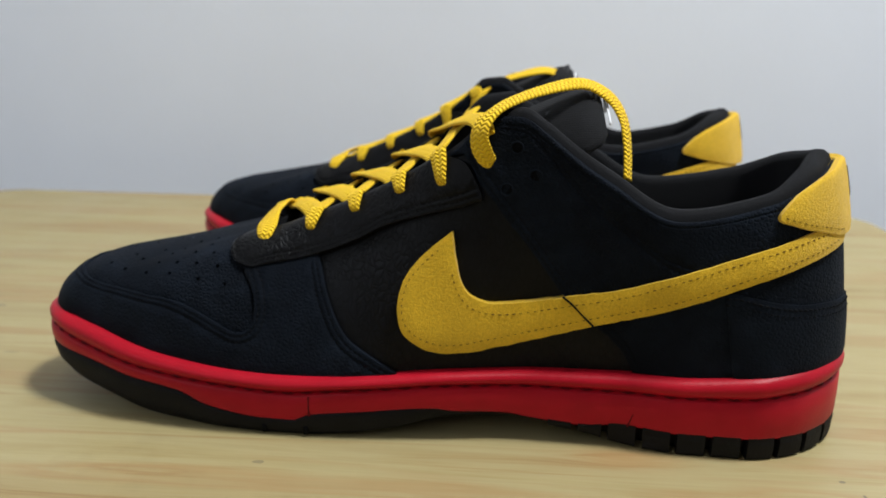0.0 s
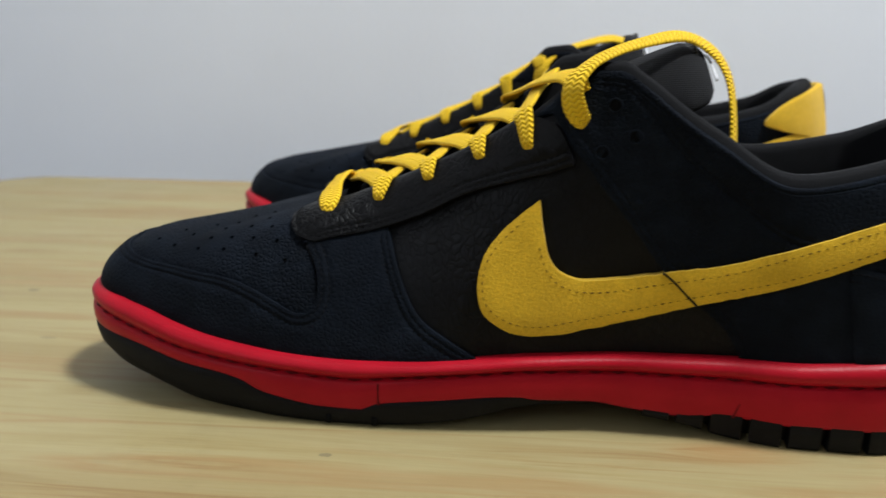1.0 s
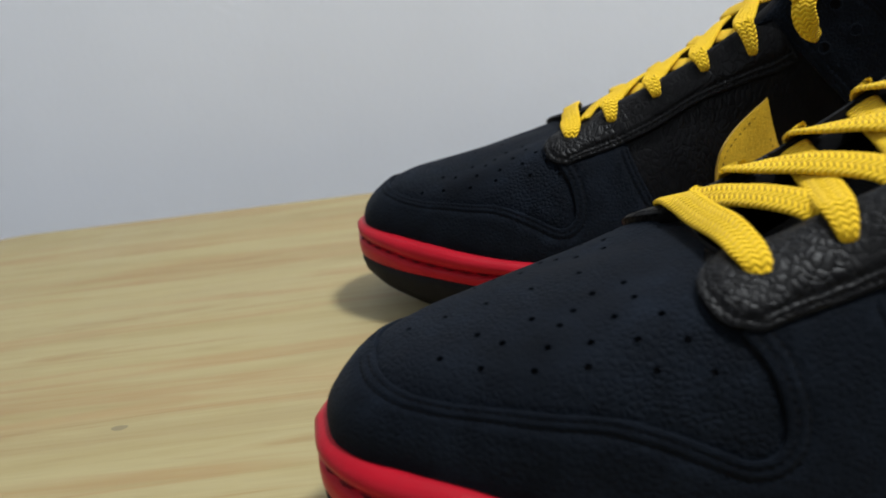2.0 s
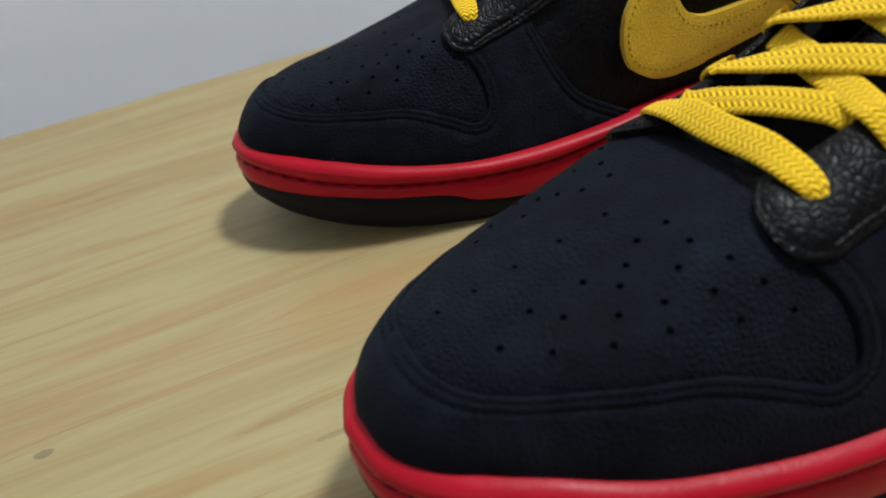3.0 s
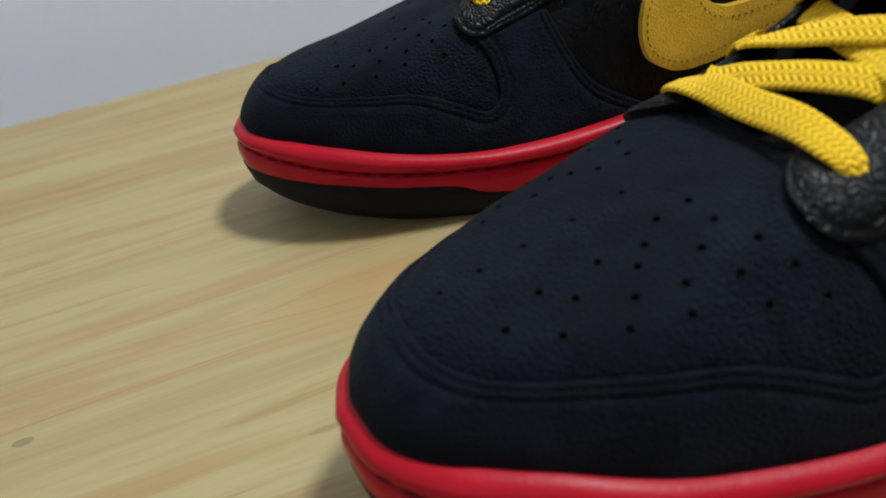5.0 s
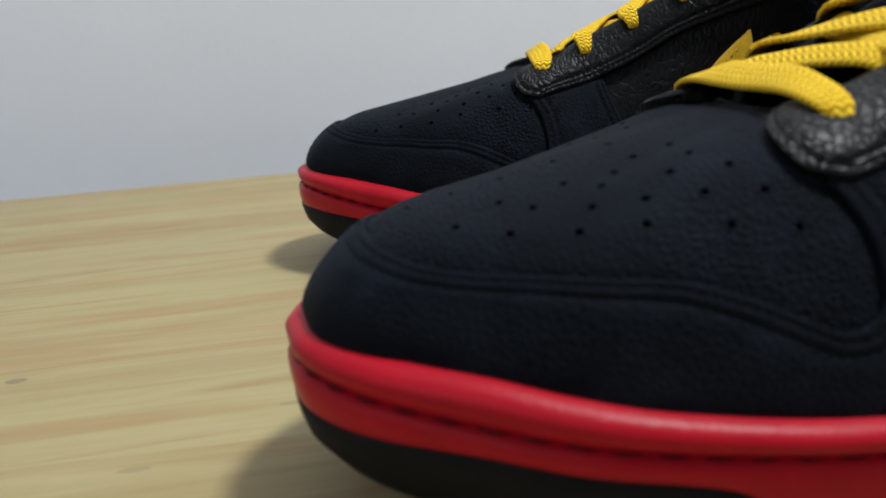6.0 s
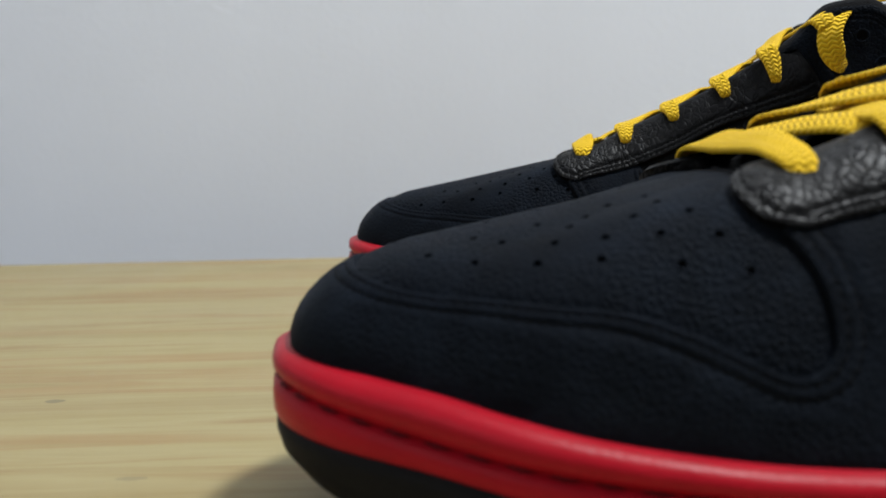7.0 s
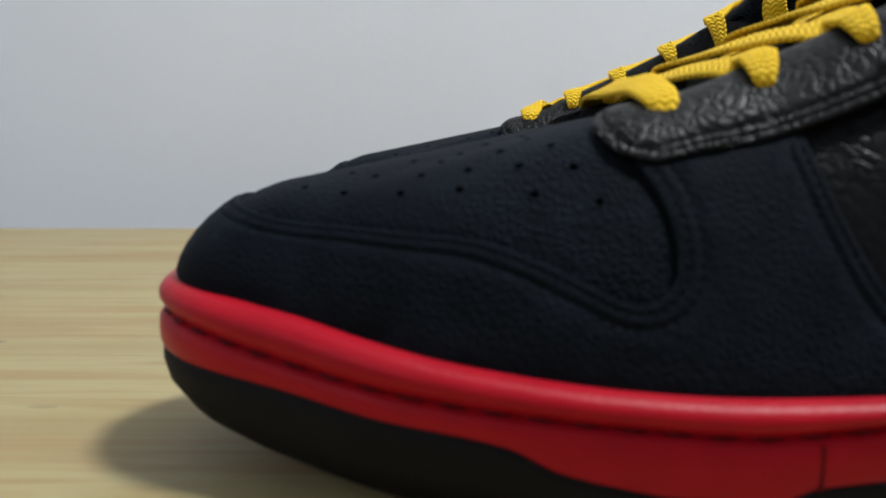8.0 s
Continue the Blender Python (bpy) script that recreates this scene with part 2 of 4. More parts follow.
# ---- the shoe's form: toe tip at u = 0, heel at u = L, lateral side at v < 0, w up ----
L = 0.309
def curve(keys):
    """Smooth function through (u, value) keys (monotone cubic)."""
    k = np.array(keys, float); x, y = k[:, 0], k[:, 1]
    h = np.diff(x); d = np.diff(y) / h
    m = np.zeros(len(x)); m[0], m[-1] = d[0], d[-1]
    for i in range(1, len(x) - 1):
        if d[i - 1] * d[i] > 0:
            w1, w2 = 2 * h[i] + h[i - 1], h[i] + 2 * h[i - 1]
            m[i] = (w1 + w2) / (w1 / d[i - 1] + w2 / d[i])
    def f(t):
        t = np.clip(np.asarray(t, float), x[0], x[-1])
        i = np.clip(np.searchsorted(x, t, side="right") - 1, 0, len(x) - 2)
        s = (t - x[i]) / h[i]
        return ((1 + 2 * s) * (1 - s) ** 2 * y[i] + s * (1 - s) ** 2 * h[i] * m[i] + s * s * (3 - 2 * s) * y[i + 1] + s * s * (s - 1) * h[i] * m[i + 1])
    return f
# half widths of the sole, outer (lateral) and inner side
LAT = curve([(0, 0), (.002, .0112), (.006, .0195), (.014, .0283), (.03, .0375), (.055, .0460), (.09, .0495), (.12, .0488), (.16, .0445), (.20, .0385), (.225, .0385), (.25, .0415), (.27, .0415), (.285, .037), (.297, .028), (.304, .0185), (.3075, .0095), (.309, 0)])
MED = curve([(0, 0), (.002, .0098), (.006, .0165), (.014, .0245), (.03, .0338), (.055, .0405), (.09, .0445), (.12, .043), (.16, .039), (.20, .037), (.225, .0385), (.25, .040), (.27, .039), (.285, .036), (.297, .028), (.304, .0185), (.3075, .0095), (.309, 0)])
SKEW = curve([(0, -.0060), (.014, -.0036), (.03, -.0016), (.08, .0004), (.14, 0), (.309, 0)])
def outline(n=120):
    """Closed outline of the sole, from the tip along the lateral side to the heel and back: n points a side."""
    a = (1 - np.cos(np.linspace(0, np.pi, n + 1))) / 2
    a = 0.5 * a + 0.5 * np.linspace(0, 1, n + 1) ** 1.0
    u = L * a
    # finer at both ends
    lat = np.stack([u, SKEW(u) - LAT(u)], 1); med = np.stack([u, SKEW(u) + MED(u)], 1)
    return np.concatenate([lat, med[-2:0:-1]])
def resample(loop, n):
    p = np.vstack([loop, loop[:1]]); s = np.r_[0, np.cumsum(np.linalg.norm(np.diff(p, axis=0), axis=1))]
    t = np.linspace(0, s[-1], n, endpoint=False)
    return np.stack([np.interp(t, s, p[:, i]) for i in range(p.shape[1])], 1)
def inset(loop, d):
    """The plan loop moved inwards by d (a number, or one for each point)."""
    t = np.roll(loop, -1, 0) - np.roll(loop, 1, 0); t /= np.linalg.norm(t, axis=1)[:, None]
    nrm = np.stack([-t[:, 1], t[:, 0]], 1)
    c = np.array([L / 2, 0])
    if np.mean(np.sum(nrm * (c - loop), 1)) < 0: nrm = -nrm
    return loop + nrm * np.reshape(d, (-1, 1))
# heights along the sole: top of the rim, stitched groove, lower edge of the red, ground side
Z_TOP = curve([(0, .0362), (.014, .0348), (.032, .0324), (.044, .0298), (.0665, .0257), (.088, .0234), (.108, .0225), (.127, .023), (.147, .0244), (.166, .026), (.206, .0268), (.244, .028), (.282, .0315), (.309, .034)])
Z_GROOVE = curve([(0, .0300), (.013, .0281), (.031, .0248), (.043, .0226), (.066, .0194), (.087, .0176), (.108, .0164), (.127, .018), (.147, .0194), (.166, .0208), (.225, .0209), (.264, .022), (.2834, .0236), (.309, .0255)])
Z_RED = curve([(0, .0232), (.014, .0222), (.0305, .0206), (.047, .0178), (.0700, .0142), (.0775, .0108), (.0845, .0092), (.100, .0070), (.112, .0068), (.117, .009), (.137, .0112), (.163, .0130), (.168, .0122), (.187, .0114), (.197, .0096), (.2166, .008), (.226, .0092), (.246, .0085), (.286, .0086), (.309, .009)])
Z_BOTTOM = curve([(0, .0115), (.006, .0095), (.014, .0075), (.0208, .006), (.0296, .0044), (.042, .0026), (.053, .0013), (.065, .0006), (.086, 0), (.112, 0), (.127, .0008), (.147, .0036), (.163, .0075), (.187, .0082), (.197, .0068), (.217, .0038), (.227, .0012), (.24, 0), (.309, 0)])
# upper: opening line, from the front of the throat along the lateral side to the back of the heel: (p, u, v, w)
OPEN_U = curve([(0, .088), (.06, .089), (.12, .094), (.25, .115), (.42, .150), (.52, .174), (.58, .189), (.68, .211), (.80, .240), (.90, .270), (.96, .2880), (1, .2978)])
OPEN_V = curve([(0, 0), (.06, -.0095), (.12, -.0150), (.25, -.0170), (.36, -.0195), (.42, -.0218), (.48, -.0268), (.53, -.0305), (.58, -.0345), (.68, -.0365), (.80, -.0355), (.90, -.031), (.96, -.019), (1, 0)])
OPEN_W = curve([(0, .0668), (.12, .0668), (.25, .0748), (.36, .0850), (.42, .0925), (.48, .1025), (.53, .1125), (.565, .1130), (.60, .1080), (.64, .1010), (.70, .0920), (.80, .0798), (.90, .0855), (.96, .0935), (1, .0970)])
BASE_U = curve([(0, 0), (.05, .018), (.12, .058), (.25, .108), (.42, .150), (.52, .174), (.68, .211), (.80, .240), (.90, .273), (.96, .2968), (1, .3046)])
FULL = curve([(0, 2.0), (.12, 2.02), (.18, 1.80), (.25, 1.48), (.42, 1.55), (.60, 1.6), (.80, 1.45), (1, 1.3)])
BLUNT = curve([(0, 1), (.04, .95), (.085, .5), (.14, 0), (1, 0)])
RIM = 0.0042
def raw_point(p, s, side=-1):
    """Point of the upper: p from the tip (0) to the heel (1), s from the sole (0) to the opening (1); side -1 lateral, 1 medial."""
    p = np.asarray(p, float); s = np.asarray(s, float)
    bu = BASE_U(p); wid = np.where(side < 0, LAT(bu), MED(bu))
    inn = RIM
    bu2 = bu + np.where(p < .12, inn * (1 - p / .12), 0) - np.where(p > .9, .0 * (p - .9), 0)
    bv = SKEW(bu) + side * np.maximum(wid - inn * np.clip(p / .05, 0, 1) , 0)
    bw = Z_TOP(bu) - .003 + .0015 * np.clip(1 - p / .1, 0, 1)
    tu, tv, tw = OPEN_U(p), -side * OPEN_V(p) + SKEW(OPEN_U(p)), OPEN_W(p)
    e = FULL(p)
    e = e - np.where(side > 0, -.04, .0) * np.clip(1 - p / .25, 0, 1)
    th = s * np.pi / 2
    a = 1 - np.maximum(np.cos(th), 0) ** (2 / e); b = np.sin(th) ** (2 / e)
    q = np.sqrt(1 - (1 - np.minimum(a / .25, 1)) ** 2); c = BLUNT(p)
    b = b * (1 - c) + c * (.46 * q + .54 * a)
    return np.stack([bu2 + (tu - bu2) * a, bv + (tv - bv) * a, bw + (tw - bw) * b], -1)



SLIDE = curve([(0, 0), (.02, .0015), (.05, .0026), (.10, .0030), (.16, .0042), (.20, .0040), (.25, .0022), (.29, .0008), (.309, 0)])
INNER = curve([(0, 0), (.06, .0006), (.14, .0045), (.26, .0085), (.50, .0085), (.72, .0055), (.90, .0015), (1, 0)])   # the inner side's lines lie further forward
LIFT = curve([(0, 0), (.09, .0004), (.18, .0014), (.25, .0020), (.309, .0022)])


def upper_point(p, s, side=-1):
    """The same, with the middle of the upper drawn back along the sole."""
    q = raw_point(p, s, side)
    u = q[..., 0]
    by = SLIDE(u) - (INNER(p) if side > 0 else 0)
    return np.stack([u + by, q[..., 1], q[..., 2] + LIFT(u) * np.clip(np.asarray(s) / .2, 0, 1)], -1)


_GP, _GS = np.meshgrid(np.linspace(0, 1, 320), np.linspace(0, 1, 120), indexing="ij")
_GRID = raw_point(_GP, _GS, -1)


def place(uw):
    """(p, s) of points of the lateral side, given as (u, w)."""
    out = []
    for u, w in np.atleast_2d(np.asarray(uw, float)):
        d = (_GRID[..., 0] - u) ** 2 + (_GRID[..., 2] - w) ** 2
        i = np.argmin(d)
        x = np.array([_GP.flat[i], _GS.flat[i]])
        for _ in range(6):
            f = raw_point(x[0], x[1], -1)[[0, 2]] - (u, w)
            h = 1e-4
            j = np.stack([(raw_point(min(x[0] + h, 1), x[1], -1) - raw_point(max(x[0] - h, 0), x[1], -1))[[0, 2]] / (min(x[0] + h, 1) - max(x[0] - h, 0)), (raw_point(x[0], min(x[1] + h, 1), -1) - raw_point(x[0], max(x[1] - h, 0), -1))[[0, 2]] / (min(x[1] + h, 1) - max(x[1] - h, 0))], 1)
            if abs(np.linalg.det(j)) < 1e-9:
                break
            x = np.clip(x - 0.8 * np.linalg.solve(j, f), (0, 0.0), (1, 1))
        out.append(x)
    return np.array(out)


def surf(r, s, off=0.0):
    """Point on the upper, moved outwards by off. r: 0 at the tip, 1 at the heel along the lateral side; below 0 and above 1 it goes on along the medial side."""
    r, s = np.broadcast_arrays(np.asarray(r, float), np.asarray(s, float))

    def at(r, s):
        r = np.mod(r, 2.0)
        lat = upper_point(np.minimum(r, 1), s, -1)
        med = upper_point(np.clip(2 - r, 0, 1), s, 1)
        return np.where((r <= 1)[..., None], lat, med)

    s_in = np.clip(s, 0.02, 0.98)
    du = at(r + 0.004, s_in) - at(r - 0.004, s_in)
    dv = at(r, s_in + 0.012) - at(r, s_in - 0.012)
    nrm = np.cross(du, dv)
    nrm /= np.maximum(np.linalg.norm(nrm, axis=-1, keepdims=True), 1e-12)
    return at(r, np.clip(s, 0, 1)) + nrm * np.reshape(off, np.shape(off) + (1,) if np.ndim(off) else (1,))


SR, SS = 0.31, 0.075   # metres to one unit of r and of s, about


def spread(r):
    """r with the tip and the heel drawn out, where the upper turns sharply."""
    r = np.asarray(r, float)
    return SR * (r + .05 * r / (np.abs(r) + .012) + .05 * (r - 1) / (np.abs(r - 1) + .012))


R_TABLE = np.linspace(-1.3, 2.3, 20001)
X_TABLE = spread(R_TABLE)


def flat_of(q):
    q = np.array(q, float)
    return np.stack([spread(q[:, 0]), q[:, 1] * SS], 1)


def unflat(q):
    return np.stack([np.interp(q[:, 0], X_TABLE, R_TABLE), q[:, 1] / SS], 1)


def mirror(points, side):
    p = np.array(points, float)
    p[..., 1] *= side
    return p


def panel(name, loop, top, material, parent, side, label="", holes=(), sink=0.0012, step=0.0035, edge=0.0005, grooves=(), deep=0.00035):
    """A piece of leather laid on the upper: its outline in (r, s), its outer face top metres above the upper, with a rounded cut edge."""
    loop2 = flat_of(loop)
    loop2 = arc_even(np.vstack([loop2, loop2[:1]]), step * 0.6)[:-1]
    pts, edges = [tuple(p) for p in loop2], []
    k = len(pts)
    edges += [(i, (i + 1) % k) for i in range(k)]
    rims = []
    for cx, cy, rad in holes:
        c = flat_of([(cx, cy)])[0]
        ea = (surf(cx + .001, cy) - surf(cx - .001, cy)) / float(spread(cx + .001) - spread(cx - .001))
        eb = (surf(cx, cy + .01) - surf(cx, cy - .01)) / (.02 * SS)
        ta = ea / np.linalg.norm(ea)
        tb = eb - ta * (eb @ ta)
        jac = np.array([[ea @ ta, eb @ ta], [0, np.linalg.norm(tb)]])
        if abs(np.linalg.det(jac)) < .42:
            continue
        base = len(pts)
        for j in range(8):
            a = j * math.pi / 4
            d = np.linalg.solve(jac, (rad * math.cos(a), rad * math.sin(a)))
            pts.append((c[0] + d[0], c[1] + d[1]))
        edges += [(base + j, base + (j + 1) % 8) for j in range(8)]
        wide = max(np.hypot(pts[base + j][0] - c[0], pts[base + j][1] - c[1]) for j in range(8))
        rims.append((c, wide, jac, rad))
    centre_line, apart = set(), []
    for line in grooves:
        q = arc_even(flat_of(line), .0016)
        t = np.gradient(q, axis=0)
        t /= np.maximum(np.linalg.norm(t, axis=1), 1e-9)[:, None]
        nn = np.stack([-t[:, 1], t[:, 0]], 1)
        apart.append(q)
        for off in (-.0004, 0, .0004):
            base = len(pts)
            pts += [tuple(x) for x in q + nn * off]
            edges += [(base + i, base + i + 1) for i in range(len(q) - 1)]
            if off == 0:
                centre_line |= set(range(base, base + len(q)))
    lo, hi = loop2.min(0), loop2.max(0)
    grid = np.array([(x, y) for x in np.arange(lo[0], hi[0], step) for y in np.arange(lo[1], hi[1], step)])
    if len(grid):
        # keep those inside the outline, clear of it and of the holes
        a, b = loop2, np.roll(loop2, -1, 0)
        inside = np.zeros(len(grid), bool)
        for (x0, y0), (x1, y1) in zip(a, b):
            hit = ((y0 > grid[:, 1]) != (y1 > grid[:, 1])) & (grid[:, 0] < (x1 - x0) * (grid[:, 1] - y0) / (y1 - y0 + 1e-15) + x0)
            inside ^= hit
        clear = np.sqrt(((grid[:, None, :] - loop2[None, :, :]) ** 2).sum(-1)).min(1) > step * 0.45
        for c, rad, *_ in rims:
            clear &= np.hypot(*(grid - c).T) > rad * 1.9
        for q in apart:
            clear &= np.sqrt(((grid[:, None, :] - q[None, :, :]) ** 2).sum(-1)).min(1) > .0014
        pts += [tuple(g) for g in grid[inside & clear]]
    vs, es, fs, from_v, *_ = delaunay_2d_cdt([Vector(p) for p in pts], edges, [list(range(k))], 1, 1e-7)
    flat = np.array([tuple(v) for v in vs])
    keep = []
    for f in fs:
        c = flat[list(f)].mean(0)
        if all(np.linalg.norm(jac @ (c - h)) > rad * 0.9 for h, _, jac, rad in rims):
            keep.append(tuple(f))
    count = {}
    for f in keep:
        for i in range(len(f)):
            e = (f[i], f[(i + 1) % len(f)])
            count[tuple(sorted(e))] = count.get(tuple(sorted(e)), []) + [e]
    border = [v[0] for v in count.values() if len(v) == 1]
    rs, ss = unflat(flat).T
    upper_face = surf(rs, ss, np.full(len(rs), top))
    onb = sorted({i for e in border for i in e})
    cut = [i for i, o in enumerate(from_v) if any(x in centre_line for x in o)]
    if cut:
        upper_face[cut] = surf(rs[cut], ss[cut], np.full(len(cut), top - deep))
    lip = np.full(len(onb), top - edge)
    for c, rad, *_ in rims:
        lip[np.hypot(*(flat[onb] - c).T) < rad * 1.5] = top
    upper_face[onb] = surf(rs[onb], ss[onb], lip)
    low = surf(rs[onb], ss[onb], np.full(len(onb), -sink))
    k1, k2 = len(flat), len(flat) + len(onb)
    idx = {v: j for j, v in enumerate(onb)}
    faces = keep + [(k1 + idx[b], k1 + idx[a], k2 + idx[a], k2 + idx[b]) for a, b in border]
    verts = mirror(np.vstack([upper_face, upper_face[onb], low]), side)
    # the outline may run either way round: face normals outwards
    a, b, c = (flat[i] for i in keep[0][:3])
    up = (b[0] - a[0]) * (c[1] - a[1]) - (b[1] - a[1]) * (c[0] - a[0]) > 0
    return part(name, mesh_of(verts, faces, flip=(side < 0) == up), material, parent, label)


def stitches(name, line, top, material, parent, side, pitch=0.0021, length=0.0017, wide=0.00042, closed=False, label=""):
    """A row of stitches along a line in (r, s): small rounded bars, half sunk."""
    p = np.array(line, float)
    if closed:
        p = np.vstack([p, p[:1]])
    p3 = surf(p[:, 0], p[:, 1], np.full(len(p), top))
    s = np.r_[0, np.cumsum(np.linalg.norm(np.diff(p3, axis=0), axis=1))]
    n = int(s[-1] / pitch)
    c = (np.arange(n) + 0.5) * pitch

    def on(d, h):
        return surf(np.interp(c + d, s, p[:, 0]), np.interp(c + d, s, p[:, 1]), np.full(n, h))

    a, b, mid, hi = on(-length / 2, top), on(length / 2, top), on(0, top), on(0, top + 0.001)
    t = (b - a) / np.maximum(np.linalg.norm(b - a, axis=1), 1e-9)[:, None]
    out = (hi - mid) / 0.001
    w = np.cross(t, out)
    rows = []
    for f, hgt, half in ((0, -0.3, 0.5), (0.25, 0.6, 1.0), (0.75, 0.6, 1.0), (1, -0.3, 0.5)):
        q = a + (b - a) * f
        rows += [q - w * wide * half - out * wide, q + out * wide * hgt, q + w * wide * half - out * wide]
    verts = np.stack(rows, 1).reshape(-1, 3)
    faces = []
    for i in range(n):
        for j in range(3):
            o = i * 12 + j * 3
            faces += [(o, o + 1, o + 4, o + 3), (o + 1, o + 2, o + 5, o + 4)]
    return part(name, mesh_of(mirror(verts, side), faces, flip=side > 0), material, parent, label)


def ribbon(name, path, normals, width, thick, material, parent, side, label="", taper=None):
    """A flat woven band along a path, its face towards normals; taper gives the width along it (0 to 1)."""
    p = np.array(path, float)
    nr = np.array(normals, float)
    n = len(p)
    tan = np.gradient(p, axis=0)
    tan /= np.linalg.norm(tan, axis=1)[:, None]
    nr -= tan * np.sum(nr * tan, 1)[:, None]
    nr /= np.linalg.norm(nr, axis=1)[:, None]
    w = np.cross(tan, nr)
    wid = np.full(n, width) if taper is None else width * np.interp(np.linspace(0, 1, n), *zip(*taper))
    ring_angles = np.linspace(0, 2 * math.pi, 14, endpoint=False)
    gone = np.r_[0, np.cumsum(np.linalg.norm(np.diff(p, axis=0), axis=1))]
    if width > .004:   # woven edge
        wid = wid * (1 + .022 * np.sin(2 * math.pi * gone / .00156))
    rings = []
    for i in range(n):
        ring = []
        for a in ring_angles:
            x = math.copysign(abs(math.cos(a)) ** 0.5, math.cos(a)) * wid[i] / 2
            sag = -0.0003 * (2 * x / max(wid[i], 1e-6)) ** 2
            y = math.copysign(abs(math.sin(a)) ** 0.45, math.sin(a)) * thick / 2 + sag
            ring.append(p[i] + w[i] * x + nr[i] * y)
        rings.append(ring)
    length = np.r_[0, np.cumsum(np.linalg.norm(np.diff(p, axis=0), axis=1))]
    k = len(ring_angles)
    bm = loft([mirror(r, side) for r in rings], caps=(True, True), flip=side < 0)
    uv = bm.loops.layers.uv.new("UVMap")
    bm.verts.ensure_lookup_table()
    bm.verts.index_update()
    for f in bm.faces:
        for l in f.loops:
            i, j = divmod(l.vert.index, k)
            x = math.copysign(abs(math.cos(ring_angles[j])) ** 0.5, math.cos(ring_angles[j]))
            l[uv].uv = (length[i], 0.5 + 0.5 * x)
    bmesh.ops.recalc_face_normals(bm, faces=bm.faces[:])
    return part(name, bm, material, parent, label)


# ---- the setting ----
TABLE = dict(left=-0.425, right=0.310, back=0.675, front=-0.16)


def table():
    base = new("table")
    base.location = (0, 0, -0.74)
    lo, hi = (TABLE["left"], TABLE["front"]), (TABLE["right"], TABLE["back"])
    rad, n = 0.045, 10
    loop = []
    for cx, cy, a0 in ((hi[0] - rad, hi[1] - rad, 0), (lo[0] + rad, hi[1] - rad, 90), (lo[0] + rad, lo[1] + rad, 180), (hi[0] - rad, lo[1] + rad, 270)):
        for i in range(n + 1):
            a = radians(a0 + 90 * i / n)
            loop.append((cx + rad * math.cos(a), cy + rad * math.sin(a)))
    loop = np.array(loop)
    c = loop.mean(0)
    rings = []
    for z, d in ((-0.024, 0.004), (-0.0225, 0.0012), (-0.020, 0), (-0.004, 0), (-0.0015, 0.0012), (-0.0003, 0.0032), (0, 0.006)):
        v = loop - c
        rings.append([(*(c + v * (1 - d / np.linalg.norm(v, axis=1))[:, None])[i], z + 0.74) for i in range(len(loop))])
    part("tabletop", loft(rings, caps=(True, True)), PINE, base)
    for x in (lo[0] + 0.05, hi[0] - 0.05):
        for y in (lo[1] + 0.05, hi[1] - 0.05):
            part("leg", box_bm((x - 0.022, y - 0.022, 0), (x + 0.022, y + 0.022, 0.716), 0.003), PINE, base)
    for y in (lo[1] + 0.05, hi[1] - 0.05):
        part("apron", box_bm((lo[0] + 0.073, y - 0.01, 0.64), (hi[0] - 0.073, y + 0.01, 0.716), 0.002), PINE, base)
    return tagged(base, "light pine table with rounded corners and visible grain", "table")


def room():
    x0, x1, y0, y1, z0, z1 = -1.7, 1.7, -1.6, 0.80, -0.74, 1.75
    t = 0.1
    for name, lo, hi in (("wall_north", (x0, y1, z0), (x1, y1 + t, z1)), ("wall_south", (x0, y0 - t, z0), (x1, y0, z1)), ("wall_west", (x0 - t, y0 - t, z0), (x0, y1 + t, z1)), ("wall_east", (x1, y0 - t, z0), (x1 + t, y1 + t, z1))):
        # the south wall is out of view; its grey keeps the shoes' blacks dark
        tagged(part(name, box_bm(lo, hi), WALL_UNSEEN if name == "wall_south" else WALL, smooth=False), "unseen wall, made grey to dim the fill on the shoes" if name == "wall_south" else "plain white painted wall", "wall", kind="structure")
    tagged(part("floor", box_bm((x0 - t, y0 - t, z0 - 0.1), (x1 + t, y1 + t, z0)), FLOOR, smooth=False), "grey floor under the table", "floor", kind="structure")
    tagged(part("ceiling", box_bm((x0 - t, y0 - t, z1), (x1 + t, y1 + t, z1 + 0.1)), WALL, smooth=False), "plain white ceiling", "ceiling", kind="structure")


table()
room()


# ---- the shoes ----
LACE_HOLES = [tuple(q) for q in place([(.0930, .0645), (.1108, .0690), (.1276, .0765), (.1442, .0842), (.1594, .0885)])]
REAR_EYELETS = [tuple(q) for q in place([(.1842, .1031), (.1905, .0940), (.1811, .0891)])]
# lines on the lateral side, as (u, w)
STRIPE_LOW = [(.1629, .0740), (.1546, .0667), (.1471, .0576), (.1446, .0468), (.1468, .0382), (.1539, .0333), (.1629, .0320), (.1756, .0337), (.1951, .0377), (.2126, .0425), (.2333, .0479), (.2515, .0545), (.2696, .0615), (.2857, .0670), (.2980, .0705)]
STRIPE_HIGH = [(.2980, .0785), (.2845, .0763), (.2593, .0683), (.2412, .0620), (.2230, .0563), (.2040, .0528), (.1943, .0511), (.1850, .0498), (.1788, .0495), (.1738, .0502), (.1697, .0522), (.1663, .0569), (.1642, .0654)]


